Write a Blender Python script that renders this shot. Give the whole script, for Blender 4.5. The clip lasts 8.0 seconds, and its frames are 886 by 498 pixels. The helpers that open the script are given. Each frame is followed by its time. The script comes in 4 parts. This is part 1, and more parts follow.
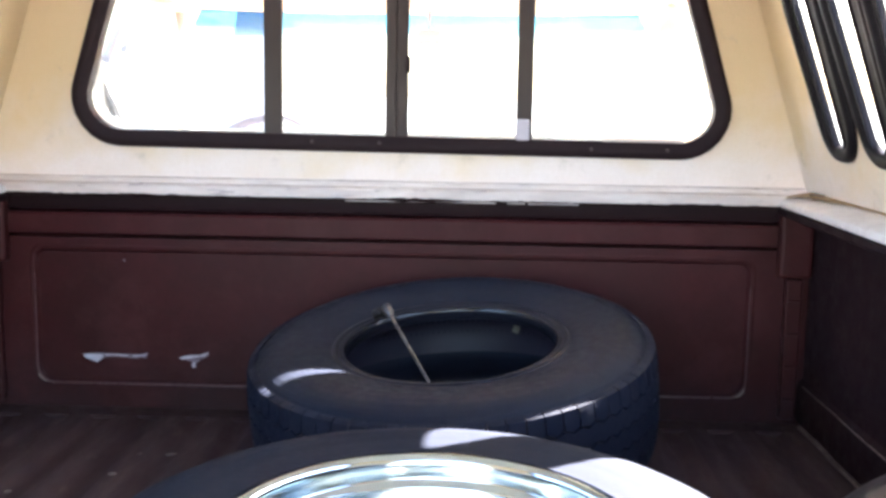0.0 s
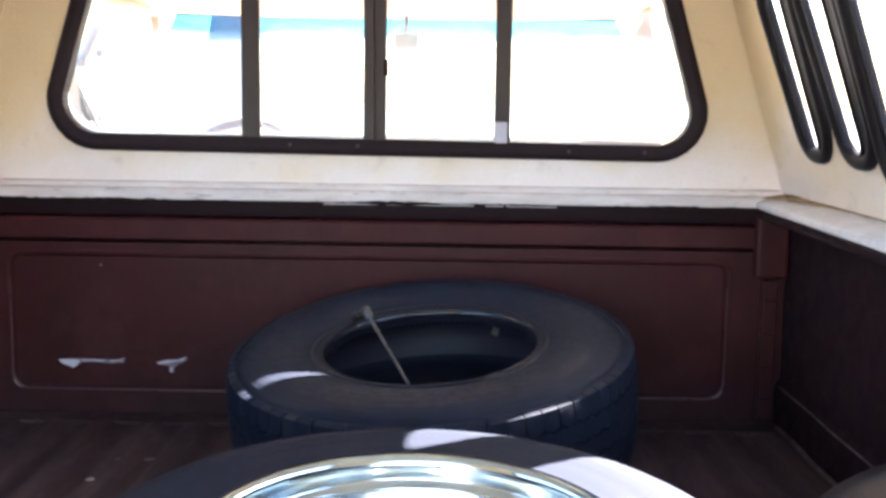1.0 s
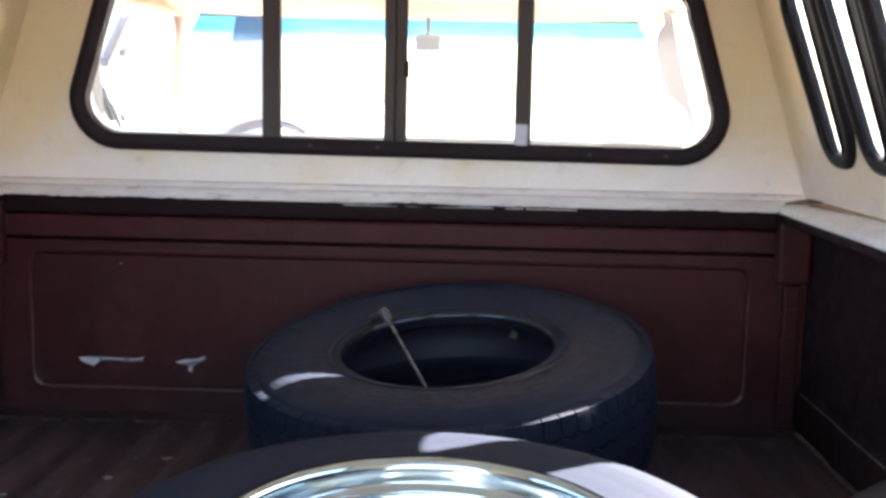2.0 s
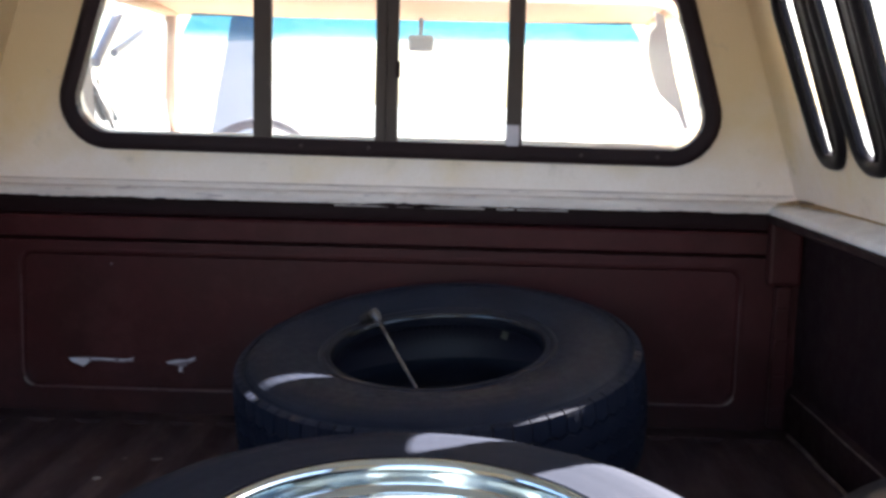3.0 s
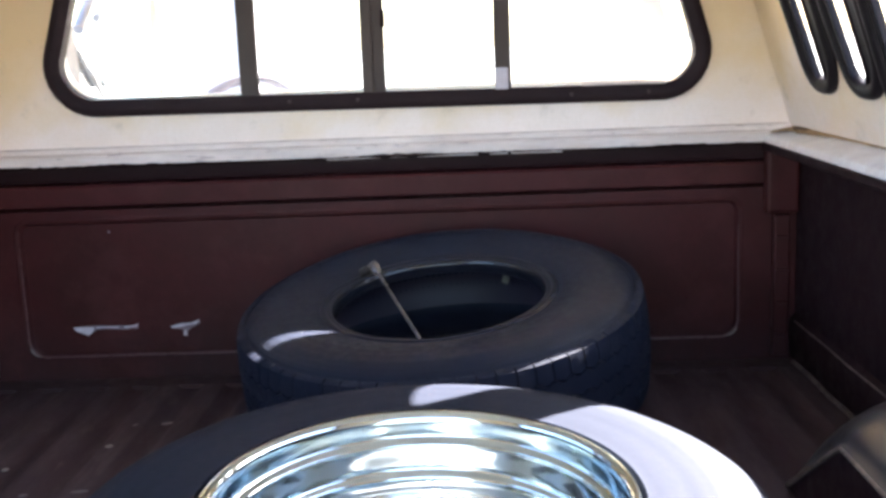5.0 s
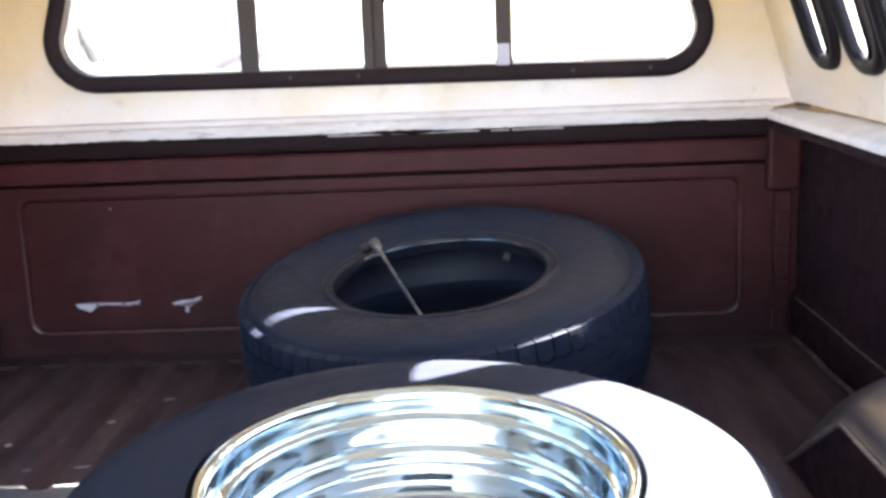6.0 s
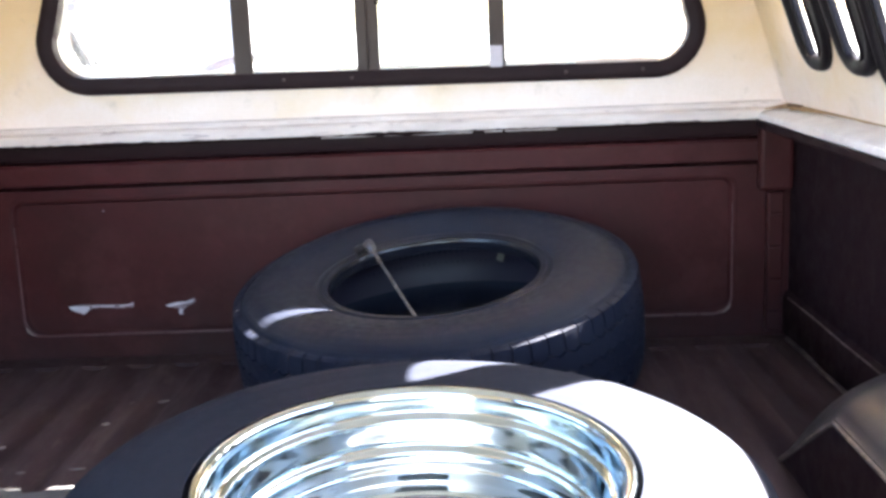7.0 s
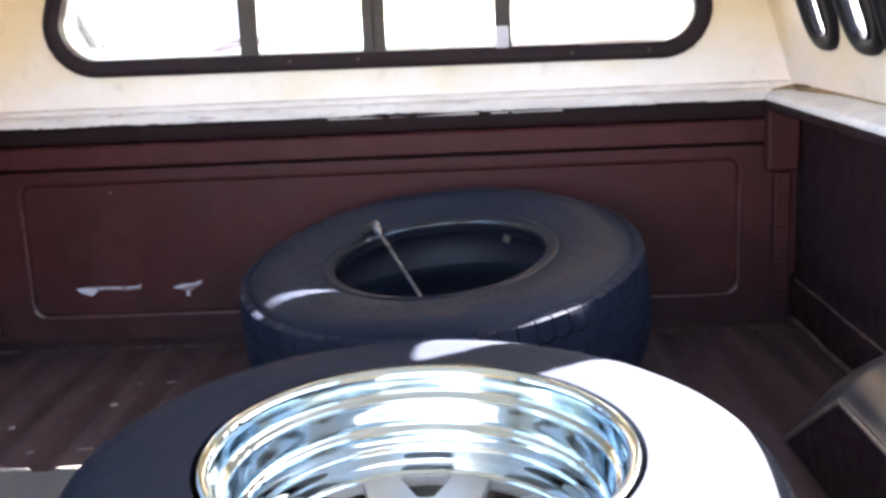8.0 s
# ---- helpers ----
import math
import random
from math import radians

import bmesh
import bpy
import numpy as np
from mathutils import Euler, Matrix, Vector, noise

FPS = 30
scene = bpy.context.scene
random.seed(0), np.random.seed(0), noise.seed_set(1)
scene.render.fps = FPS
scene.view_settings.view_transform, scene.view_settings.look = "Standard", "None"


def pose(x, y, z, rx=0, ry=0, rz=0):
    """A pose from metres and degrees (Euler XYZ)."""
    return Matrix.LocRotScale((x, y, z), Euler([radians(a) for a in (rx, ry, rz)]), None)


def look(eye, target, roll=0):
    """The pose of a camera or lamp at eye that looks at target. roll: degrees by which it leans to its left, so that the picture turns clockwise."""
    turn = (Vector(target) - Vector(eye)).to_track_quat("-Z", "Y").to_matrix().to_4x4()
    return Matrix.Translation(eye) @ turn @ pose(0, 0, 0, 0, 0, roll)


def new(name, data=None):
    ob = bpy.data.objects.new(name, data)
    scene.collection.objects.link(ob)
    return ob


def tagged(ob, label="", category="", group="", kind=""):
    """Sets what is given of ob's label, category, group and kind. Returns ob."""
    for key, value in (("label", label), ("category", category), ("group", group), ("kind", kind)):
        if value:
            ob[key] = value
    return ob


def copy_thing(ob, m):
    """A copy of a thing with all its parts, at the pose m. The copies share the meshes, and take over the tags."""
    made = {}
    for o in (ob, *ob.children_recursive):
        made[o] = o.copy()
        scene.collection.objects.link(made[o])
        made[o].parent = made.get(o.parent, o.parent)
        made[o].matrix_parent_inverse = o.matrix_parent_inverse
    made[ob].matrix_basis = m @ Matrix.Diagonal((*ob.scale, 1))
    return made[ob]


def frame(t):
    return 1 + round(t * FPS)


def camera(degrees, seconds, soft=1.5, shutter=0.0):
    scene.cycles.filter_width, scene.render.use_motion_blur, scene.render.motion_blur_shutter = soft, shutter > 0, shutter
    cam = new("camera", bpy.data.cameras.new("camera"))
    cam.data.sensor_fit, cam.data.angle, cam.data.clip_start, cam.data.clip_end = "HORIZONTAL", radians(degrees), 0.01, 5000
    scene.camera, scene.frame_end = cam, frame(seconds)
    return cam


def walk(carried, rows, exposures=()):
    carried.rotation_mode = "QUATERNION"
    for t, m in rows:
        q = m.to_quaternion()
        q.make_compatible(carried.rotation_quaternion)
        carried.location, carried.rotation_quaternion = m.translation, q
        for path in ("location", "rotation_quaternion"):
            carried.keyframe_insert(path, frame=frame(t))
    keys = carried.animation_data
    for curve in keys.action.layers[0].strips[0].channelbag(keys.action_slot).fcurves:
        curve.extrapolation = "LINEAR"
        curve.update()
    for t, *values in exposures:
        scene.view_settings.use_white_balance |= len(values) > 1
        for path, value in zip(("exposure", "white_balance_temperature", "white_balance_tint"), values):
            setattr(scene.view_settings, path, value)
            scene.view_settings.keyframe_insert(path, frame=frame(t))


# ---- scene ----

# ---------------------------------------------------------------- camera
cam = camera(44.0, 8.0, soft=3.1, shutter=0.4)
PATH = [
    (0.0, pose(0.1688, -2.1211, 0.6282, 82.10, -0.92, 1.85)),
    (0.5, pose(0.1636, -2.1118, 0.6284, 82.11, -0.24, 1.03)),
    (1.0, pose(0.1630, -2.1233, 0.6223, 82.43, -0.83, 0.55)),
    (1.5, pose(0.1672, -2.1189, 0.6218, 82.83, -1.02, 0.93)),
    (1.7, pose(0.1676, -2.1189, 0.6225, 82.24, -0.85, 1.40)),
    (2.8, pose(0.1696, -2.1192, 0.6263, 83.45, -2.08, 2.36)),
    (3.0, pose(0.1772, -2.1146, 0.6224, 82.53, -1.34, 1.55)),
    (3.5, pose(0.1819, -2.1165, 0.6280, 82.36, 0.75, 1.60)),
    (4.0, pose(0.1928, -2.1095, 0.6346, 81.81, 1.88, 0.76)),
    (4.5, pose(0.1871, -2.1081, 0.6317, 80.19, 1.72, 0.91)),
    (4.7, pose(0.1877, -2.1083, 0.6316, 79.93, 2.00, 1.00)),
    (5.8, pose(0.1922, -2.1096, 0.6300, 78.46, 2.22, 1.40)),
    (6.0, pose(0.1923, -2.1096, 0.6299, 78.37, 2.23, 1.33)),
    (6.5, pose(0.1922, -2.1087, 0.6304, 78.51, 2.25, 1.29)),
    (7.0, pose(0.1879, -2.1133, 0.6289, 78.47, 2.28, 0.86)),
    (7.5, pose(0.1933, -2.1081, 0.6305, 78.51, 2.78, 0.45)),
    (8.0, pose(0.1900, -2.1173, 0.6246, 77.65, 2.45, 1.22)),
]
EXPOSURES = [(t, e + 0.06, 6500, 13) for t, e in ((0.0, 5.45), (0.5, 5.5), (1.0, 5.2), (1.5, 5.05), (1.7, 5.0), (2.8, 4.15), (3.0, 4.25), (3.5, 4.48), (4.0, 4.53), (4.5, 4.75),
                                           (4.7, 4.85), (5.8, 5.63), (8.0, 5.63))]
walk(cam, PATH, EXPOSURES)

# ---------------------------------------------------------------- daylight
SUN = Vector((1.00, 0.836, 1.0)).normalized()      # towards the sun
world = bpy.data.worlds.new("sky")
scene.world = world
world.use_nodes = True
wt = world.node_tree
sky = wt.nodes.new("ShaderNodeTexSky")
sky.sky_type, sky.sun_disc = "NISHITA", False
sky.sun_elevation = math.asin(SUN.z)
sky.sun_rotation = math.atan2(SUN.x, SUN.y)
sky.air_density, sky.dust_density = 1.0, 2.0
wt.links.new(sky.outputs[0], wt.nodes["Background"].inputs[0])
wt.nodes["Background"].inputs[1].default_value = 0.052
sun = new("sun", bpy.data.lights.new("sun", "SUN"))
sun.data.energy, sun.data.angle, sun.data.color = 5.0, radians(0.53), (1.0, 0.95, 0.88)
sun.matrix_world = look(SUN * 20, (0, 0, 0))


# ---------------------------------------------------------------- materials
def material(name, colour, rough=0.5, metal=0.0, second=None, spots=None, big=3.0, fine=60.0, bump=0.15,
             stretch=(1, 1, 1), amount=0.5, rough_var=0.15, bump_dist=0.002, spec=0.5, height_tone=None, grime=None, worn=None):
    """Procedural surface: two noises mix colour and second, spots adds sparse marks of a third colour."""
    m = bpy.data.materials.new(name)
    m.use_nodes = True
    nt = m.node_tree
    n, l = nt.nodes, nt.links
    b = n["Principled BSDF"]
    b.inputs["Metallic"].default_value = metal
    b.inputs["Specular IOR Level"].default_value = spec
    tc = n.new("ShaderNodeTexCoord")
    mp = n.new("ShaderNodeMapping")
    mp.inputs["Scale"].default_value = stretch
    l.new(tc.outputs["Object"], mp.inputs[0])

    def noise_at(scale, detail=6, roughness=0.6):
        t = n.new("ShaderNodeTexNoise")
        t.inputs["Scale"].default_value, t.inputs["Detail"].default_value = scale, detail
        t.inputs["Roughness"].default_value = roughness
        l.new(mp.outputs[0], t.inputs["Vector"])
        return t.outputs["Fac"]

    def ramp(src, lo, hi, a, c):
        r = n.new("ShaderNodeMapRange")
        r.inputs[1].default_value, r.inputs[2].default_value = lo, hi
        r.inputs[3].default_value, r.inputs[4].default_value = a, c
        l.new(src, r.inputs[0])
        return r.outputs[0]

    def mix(fac, a, c):
        x = n.new("ShaderNodeMix")
        x.data_type = "RGBA"
        l.new(fac, x.inputs[0])
        for sock, v in ((x.inputs[6], a), (x.inputs[7], c)):
            if isinstance(v, tuple):
                sock.default_value = (*v, 1)
            else:
                l.new(v, sock)
        return x.outputs[2]

    second = second or tuple(c * 0.7 for c in colour)
    large, small = noise_at(big), noise_at(fine, 8, 0.7)
    col = mix(ramp(large, 0.35, 0.7, 0, amount), colour, second)
    col = mix(ramp(small, 0.4, 0.75, 0, amount * 0.6), col, second)
    if height_tone:                                             # another tone beyond a wavering height: yellower above, greyer below
        z0, z1, tint = height_tone
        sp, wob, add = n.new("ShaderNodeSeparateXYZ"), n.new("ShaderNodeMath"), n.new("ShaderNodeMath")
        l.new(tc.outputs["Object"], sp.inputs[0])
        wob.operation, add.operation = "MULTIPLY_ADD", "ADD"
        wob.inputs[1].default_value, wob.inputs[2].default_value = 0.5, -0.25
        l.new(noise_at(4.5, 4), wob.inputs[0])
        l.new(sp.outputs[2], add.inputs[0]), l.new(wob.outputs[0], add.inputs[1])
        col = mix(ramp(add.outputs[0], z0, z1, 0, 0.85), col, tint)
    if spots:
        scale, lo, tint = spots
        col = mix(ramp(noise_at(scale, 5, 0.65), lo, lo + 0.06, 0, 0.9), col, tint)
    if worn:                                             # a paler tone on what stands proud, in patches
        z0, z1, tint, most = worn
        sz, times = n.new("ShaderNodeSeparateXYZ"), n.new("ShaderNodeMath")
        times.operation = "MULTIPLY"
        l.new(tc.outputs["Object"], sz.inputs[0])
        l.new(ramp(sz.outputs[2], z0, z1, 0, most), times.inputs[0]), l.new(ramp(noise_at(6, 7, 0.68), 0.42, 0.64, 0.05, 1), times.inputs[1])
        col = mix(times.outputs[0], col, tint)
    if grime:                                            # faint smudges and specks
        scale, lo, tint, most = grime
        col = mix(ramp(noise_at(scale, 9, 0.72), lo, lo + 0.14, 0, most), col, tint)
    l.new(col, b.inputs["Base Color"])
    l.new(ramp(small, 0.3, 0.7, max(rough - rough_var, 0.02), min(rough + rough_var, 1.0)), b.inputs["Roughness"])
    if bump:
        bp = n.new("ShaderNodeBump")
        bp.inputs["Strength"].default_value, bp.inputs["Distance"].default_value = bump, bump_dist
        l.new(small, bp.inputs["Height"])
        l.new(bp.outputs[0], b.inputs["Normal"])
    return m


def glass(name, tint=(1, 1, 1), haze=0.0, gloss=0.07, haze_colour=(0.8, 0.82, 0.85)):
    """A thin clear pane: see-through with a weak mirror; haze adds patchy scatter for veiling glare and dust."""
    m = bpy.data.materials.new(name)
    m.use_nodes = True
    n, l = m.node_tree.nodes, m.node_tree.links
    n.remove(n["Principled BSDF"])
    tr, gl = n.new("ShaderNodeBsdfTransparent"), n.new("ShaderNodeBsdfGlossy")
    tr.inputs[0].default_value = (*tint, 1)
    gl.inputs["Roughness"].default_value = 0.02
    mx = n.new("ShaderNodeMixShader")
    mx.inputs[0].default_value = gloss
    l.new(tr.outputs[0], mx.inputs[1]), l.new(gl.outputs[0], mx.inputs[2])
    out = mx.outputs[0]
    if haze:
        df, tl, ad = n.new("ShaderNodeBsdfDiffuse"), n.new("ShaderNodeBsdfTranslucent"), n.new("ShaderNodeMixShader")
        for x in (df, tl):
            x.inputs[0].default_value = (*haze_colour, 1)
        l.new(df.outputs[0], ad.inputs[1]), l.new(tl.outputs[0], ad.inputs[2])
        h = n.new("ShaderNodeMixShader")
        tc, ns, mr = n.new("ShaderNodeTexCoord"), n.new("ShaderNodeTexNoise"), n.new("ShaderNodeMapRange")
        ns.inputs["Scale"].default_value, ns.inputs["Detail"].default_value = 7, 6
        l.new(tc.outputs["Object"], ns.inputs["Vector"]), l.new(ns.outputs["Fac"], mr.inputs[0])
        mr.inputs[1].default_value, mr.inputs[2].default_value = 0.25, 0.8
        mr.inputs[3].default_value, mr.inputs[4].default_value = haze * 0.6, haze * 1.4
        l.new(mr.outputs[0], h.inputs[0])
        l.new(out, h.inputs[1]), l.new(ad.outputs[0], h.inputs[2])
        out = h.outputs[0]
    l.new(out, n["Material Output"].inputs[0])
    return m


BROWN = material("brown_paint", (0.057, 0.0122, 0.0140), 0.42, spec=0.13, second=(0.030, 0.0100, 0.0095), big=4.5, fine=70, bump=0.12,
                 spots=(38, 0.73, (0.07, 0.045, 0.042)), amount=0.8, height_tone=(0.16, -0.02, (0.0285, 0.0165, 0.0185)), grime=(5, 0.50, (0.080, 0.0250, 0.0260), 0.42))
BROWN_DARK = material("dark_brown_paint", (0.0165, 0.0078, 0.0098), 0.6, spec=0.12, second=(0.0215, 0.0105, 0.0135), big=5, fine=30, bump=0.08,
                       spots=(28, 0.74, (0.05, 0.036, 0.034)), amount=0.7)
HIGHLIGHT_BROWN = material("highlight_brown_paint", (0.095, 0.045, 0.050), 0.3, spec=0.45, second=(0.060, 0.022, 0.025), big=14, fine=60, bump=0.05,
                       spots=(30, 0.66, (0.13, 0.085, 0.085)), amount=0.9, rough_var=0.06)
PALE_EDGE = material("pale_paint_edge", (0.19, 0.15, 0.14), 0.42, spec=0.35, second=(0.034, 0.021, 0.022), big=20, fine=70, bump=0.3, amount=1.0)
FLOOR = material("worn_brown_floor", (0.036, 0.0190, 0.0200), 0.62, spec=0.10, second=(0.056, 0.037, 0.040), big=8, fine=34, bump=0.5,
                 stretch=(1.4, 0.3, 1), spots=(20, 0.585, (0.066, 0.046, 0.044)), amount=0.95, worn=(-0.0055, -0.0005, (0.070, 0.051, 0.054), 0.5))
FLOOR_EDGE = material("dusty_floor_edge", (0.040, 0.0225, 0.0235), 0.65, spec=0.10, second=(0.058, 0.038, 0.040), big=7, fine=40, bump=0.3, amount=0.9)
ARCH = material("arch_paint", (0.028, 0.0240, 0.0250), 0.32, second=(0.050, 0.0445, 0.0455), big=7, fine=50, bump=0.04,
                spots=(9, 0.70, (0.060, 0.050, 0.048)), amount=0.7, spec=0.35, rough_var=0.05)
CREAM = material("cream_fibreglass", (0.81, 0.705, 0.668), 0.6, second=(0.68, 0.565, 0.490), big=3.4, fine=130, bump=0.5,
                 spots=(7, 0.655, (0.55, 0.45, 0.32)), amount=0.7, bump_dist=0.003, height_tone=(0.49, 0.66, (0.70, 0.525, 0.290)),
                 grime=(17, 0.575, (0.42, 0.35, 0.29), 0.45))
SEAL = material("weathered_white_flange", (0.76, 0.675, 0.645), 0.6, second=(0.54, 0.455, 0.43), big=16, fine=85, bump=0.8,
                stretch=(0.35, 0.35, 2.4), spots=(42, 0.615, (0.36, 0.29, 0.30)), amount=0.85, bump_dist=0.003)
LATCH = material("pale_lavender_plastic", (0.46, 0.43, 0.50), 0.5, second=(0.38, 0.35, 0.42), big=30, fine=120, bump=0.1)
RUST = material("rusty_dirt", (0.42, 0.29, 0.16), 0.9, second=(0.16, 0.085, 0.04), big=30, fine=160, bump=0.6, amount=0.9)
DARK_RUST = material("dark_rust", (0.05, 0.026, 0.014), 0.9, second=(0.11, 0.06, 0.03), big=60, fine=180, bump=0.6, amount=0.9)
# side sealant: its skylit cool white is put into the colour
SIDE_SEAL = material("weathered_sealant", (0.80, 0.765, 0.775), 0.6, second=(0.60, 0.555, 0.57), big=22, fine=60, bump=1.0,
                     spots=(55, 0.66, (0.42, 0.36, 0.33)), amount=0.8, bump_dist=0.005)
GASKET = material("black_gasket", (0.0170, 0.0092, 0.0115), 0.55, spec=0.10, second=(0.026, 0.016, 0.0185), big=12, fine=140, bump=0.2)
SLOT_RUBBER = material("glossy_gasket", (0.0100, 0.0080, 0.0105), 0.42, spec=0.09, second=(0.016, 0.012, 0.015), big=12, fine=60, bump=0.05, rough_var=0.06)
ALU = material("bronze_window_frame", (0.046, 0.034, 0.033), 0.55, metal=0.0, spec=0.25, second=(0.060, 0.045, 0.042), big=14, fine=120, bump=0.1)
# the sky's blue light is mixed into the tyre rubbers' base colours
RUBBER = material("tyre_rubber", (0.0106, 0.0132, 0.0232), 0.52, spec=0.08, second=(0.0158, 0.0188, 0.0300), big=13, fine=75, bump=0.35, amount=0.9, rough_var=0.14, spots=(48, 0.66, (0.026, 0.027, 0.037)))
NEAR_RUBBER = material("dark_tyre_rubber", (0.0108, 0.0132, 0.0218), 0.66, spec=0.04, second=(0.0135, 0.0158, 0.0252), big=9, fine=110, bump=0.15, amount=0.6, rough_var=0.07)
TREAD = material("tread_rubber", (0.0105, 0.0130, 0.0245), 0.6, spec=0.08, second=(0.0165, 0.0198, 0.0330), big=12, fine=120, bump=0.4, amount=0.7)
BEAD = material("smooth_bead_rubber", (0.010, 0.0108, 0.0155), 0.14, spec=0.45, second=(0.009, 0.0098, 0.0165), big=9, fine=60, bump=0.0, rough_var=0.03)
RING = material("polished_bead_rubber", (0.0100, 0.0118, 0.0195), 0.33, spec=0.11, second=(0.0140, 0.0160, 0.0250), big=11, fine=60, bump=0.05, rough_var=0.06)
LINER = material("tyre_liner", (0.0115, 0.0082, 0.0215), 0.40, spec=0.48, second=(0.0135, 0.0098, 0.0245), big=9, fine=90, bump=0.03, rough_var=0.03, amount=0.3)
CHROME = material("chrome", (0.485, 0.560, 0.585), 0.085, metal=1.0, second=(0.42, 0.475, 0.52), big=16, fine=30, bump=0.006, rough_var=0.02, amount=0.35)
SPOKE = material("grey_wheel_centre", (0.46, 0.46, 0.47), 0.38, metal=0.7, second=(0.38, 0.38, 0.39), big=14, fine=160, bump=0.08)
STEEL = material("dull_steel", (0.22, 0.215, 0.225), 0.30, metal=0.9, second=(0.060, 0.050, 0.048), big=25, fine=160, bump=0.2, amount=0.8)
BLACKENED = material("blackened_steel", (0.022, 0.019, 0.020), 0.4, metal=0.5, second=(0.045, 0.036, 0.034), big=30, fine=160, bump=0.2)
CHIP = material("bare_primer", (0.56, 0.54, 0.60), 0.5, second=(0.30, 0.27, 0.32), big=60, fine=200, bump=0.3, spots=(70, 0.66, (0.10, 0.05, 0.05)))
DULL_CHIP = material("scuffed_primer", (0.24, 0.205, 0.245), 0.55, second=(0.09, 0.055, 0.065), big=75, fine=220, bump=0.3, amount=1.0, spots=(60, 0.60, (0.05, 0.018, 0.019)))
GRIT = material("pale_stone", (0.22, 0.19, 0.175), 0.8, second=(0.22, 0.19, 0.17), big=90, fine=250, bump=0.3)
PALE = material("pale_grit", (0.12, 0.098, 0.092), 0.8, second=(0.2, 0.17, 0.15), big=60, fine=200, bump=0.3)
BOARD = material("grey_board", (0.085, 0.081, 0.083), 0.7, second=(0.070, 0.067, 0.070), big=8, fine=120, bump=0.15)
WHITE = material("white_cab_paint", (0.80, 0.79, 0.75), 0.3, second=(0.72, 0.70, 0.66), big=5, fine=90, bump=0.03)
TAN = material("tan_headliner", (0.50, 0.33, 0.20), 0.85, second=(0.42, 0.27, 0.16), big=8, fine=200, bump=0.3)
TRIM = material("brown_cab_trim", (0.21, 0.115, 0.085), 0.6, second=(0.15, 0.08, 0.06), big=9, fine=160, bump=0.2)
VINYL = material("grey_vinyl", (0.17, 0.165, 0.21), 0.6, second=(0.13, 0.125, 0.165), big=9, fine=160, bump=0.2)
BELT = material("lavender_grey_webbing", (0.74, 0.74, 0.85), 0.7, second=(0.66, 0.66, 0.78), big=9, fine=160, bump=0.2)
GAP_FILL = material("dark_gap_fill", (0.0140, 0.0052, 0.0065), 0.55, spec=0.12, second=(0.0190, 0.0078, 0.0090), big=20, fine=150, bump=0.3)
DARK = material("dark_plastic", (0.05, 0.05, 0.055), 0.5, second=(0.08, 0.08, 0.08), big=12, fine=160, bump=0.2)
CONCRETE = material("grey_concrete", (0.115, 0.115, 0.113), 0.9, second=(0.09, 0.09, 0.088), big=0.35, fine=14, bump=0.4, amount=0.7)
LINING = material("off_white_roof", (0.80, 0.80, 0.77), 0.55, second=(0.72, 0.71, 0.66), big=4, fine=120, bump=0.4)
nt = LINING.node_tree                                   # thin fibreglass lets a little sun through
thin, both = nt.nodes.new("ShaderNodeBsdfTranslucent"), nt.nodes.new("ShaderNodeMixShader")
thin.inputs[0].default_value, both.inputs[0].default_value = (0.82, 0.90, 0.86, 1), 0.022
nt.links.new(nt.nodes["Principled BSDF"].outputs[0], both.inputs[1]), nt.links.new(thin.outputs[0], both.inputs[2])
nt.links.new(both.outputs[0], nt.nodes["Material Output"].inputs[0])
VENT = material("grey_vent_trim", (0.27, 0.27, 0.31), 0.5, second=(0.22, 0.22, 0.26), big=20, fine=120, bump=0.1)
STICKER = material("yellowed_sticker", (0.20, 0.185, 0.145), 0.6, second=(0.13, 0.12, 0.09), big=60, fine=200, bump=0.05)
PANE = glass("clear_pane", (0.97, 0.98, 0.97), haze=0.008, gloss=0.02)
CAB_PANE = glass("cab_pane", (0.96, 0.98, 0.98), haze=0.018, gloss=0.02)
SHADE_BAND = glass("blue_shade_band", (0.05, 0.24, 0.42), gloss=0.02)
nt = SHADE_BAND.node_tree                               # the tint fades out towards the band's lower edge
co, sp, mr, mx = (nt.nodes.new("ShaderNode" + k) for k in ("TexCoord", "SeparateXYZ", "MapRange", "Mix"))
mx.data_type = "RGBA"
mr.inputs[1].default_value, mr.inputs[2].default_value = 1.072, 1.118
mx.inputs[6].default_value, mx.inputs[7].default_value = (0.62, 0.85, 0.95, 1), (0.055, 0.22, 0.37, 1)
nt.links.new(co.outputs["Object"], sp.inputs[0]), nt.links.new(sp.outputs[2], mr.inputs[0]), nt.links.new(mr.outputs[0], mx.inputs[0])
nt.links.new(mx.outputs[2], nt.nodes["Transparent BSDF"].inputs[0])


# ---------------------------------------------------------------- mesh helpers
def part(name, bm, mat, parent=None, label="", smooth=None):
    """Links a bmesh as one mesh object, under parent if given."""
    bmesh.ops.recalc_face_normals(bm, faces=bm.faces)
    me = bpy.data.meshes.new(name)
    bm.to_mesh(me)
    bm.free()
    me.materials.append(mat)
    ob = new(name, me)
    if parent:
        ob.parent = parent
    if label:
        tagged(ob, label)
    if smooth is not None:
        me.shade_smooth()
        me.set_sharp_from_angle(angle=radians(smooth))
    return ob


def empty(name, m, label, category, group="", kind=""):
    ob = new(name)
    ob.matrix_world = m
    return tagged(ob, label, category, group, kind)


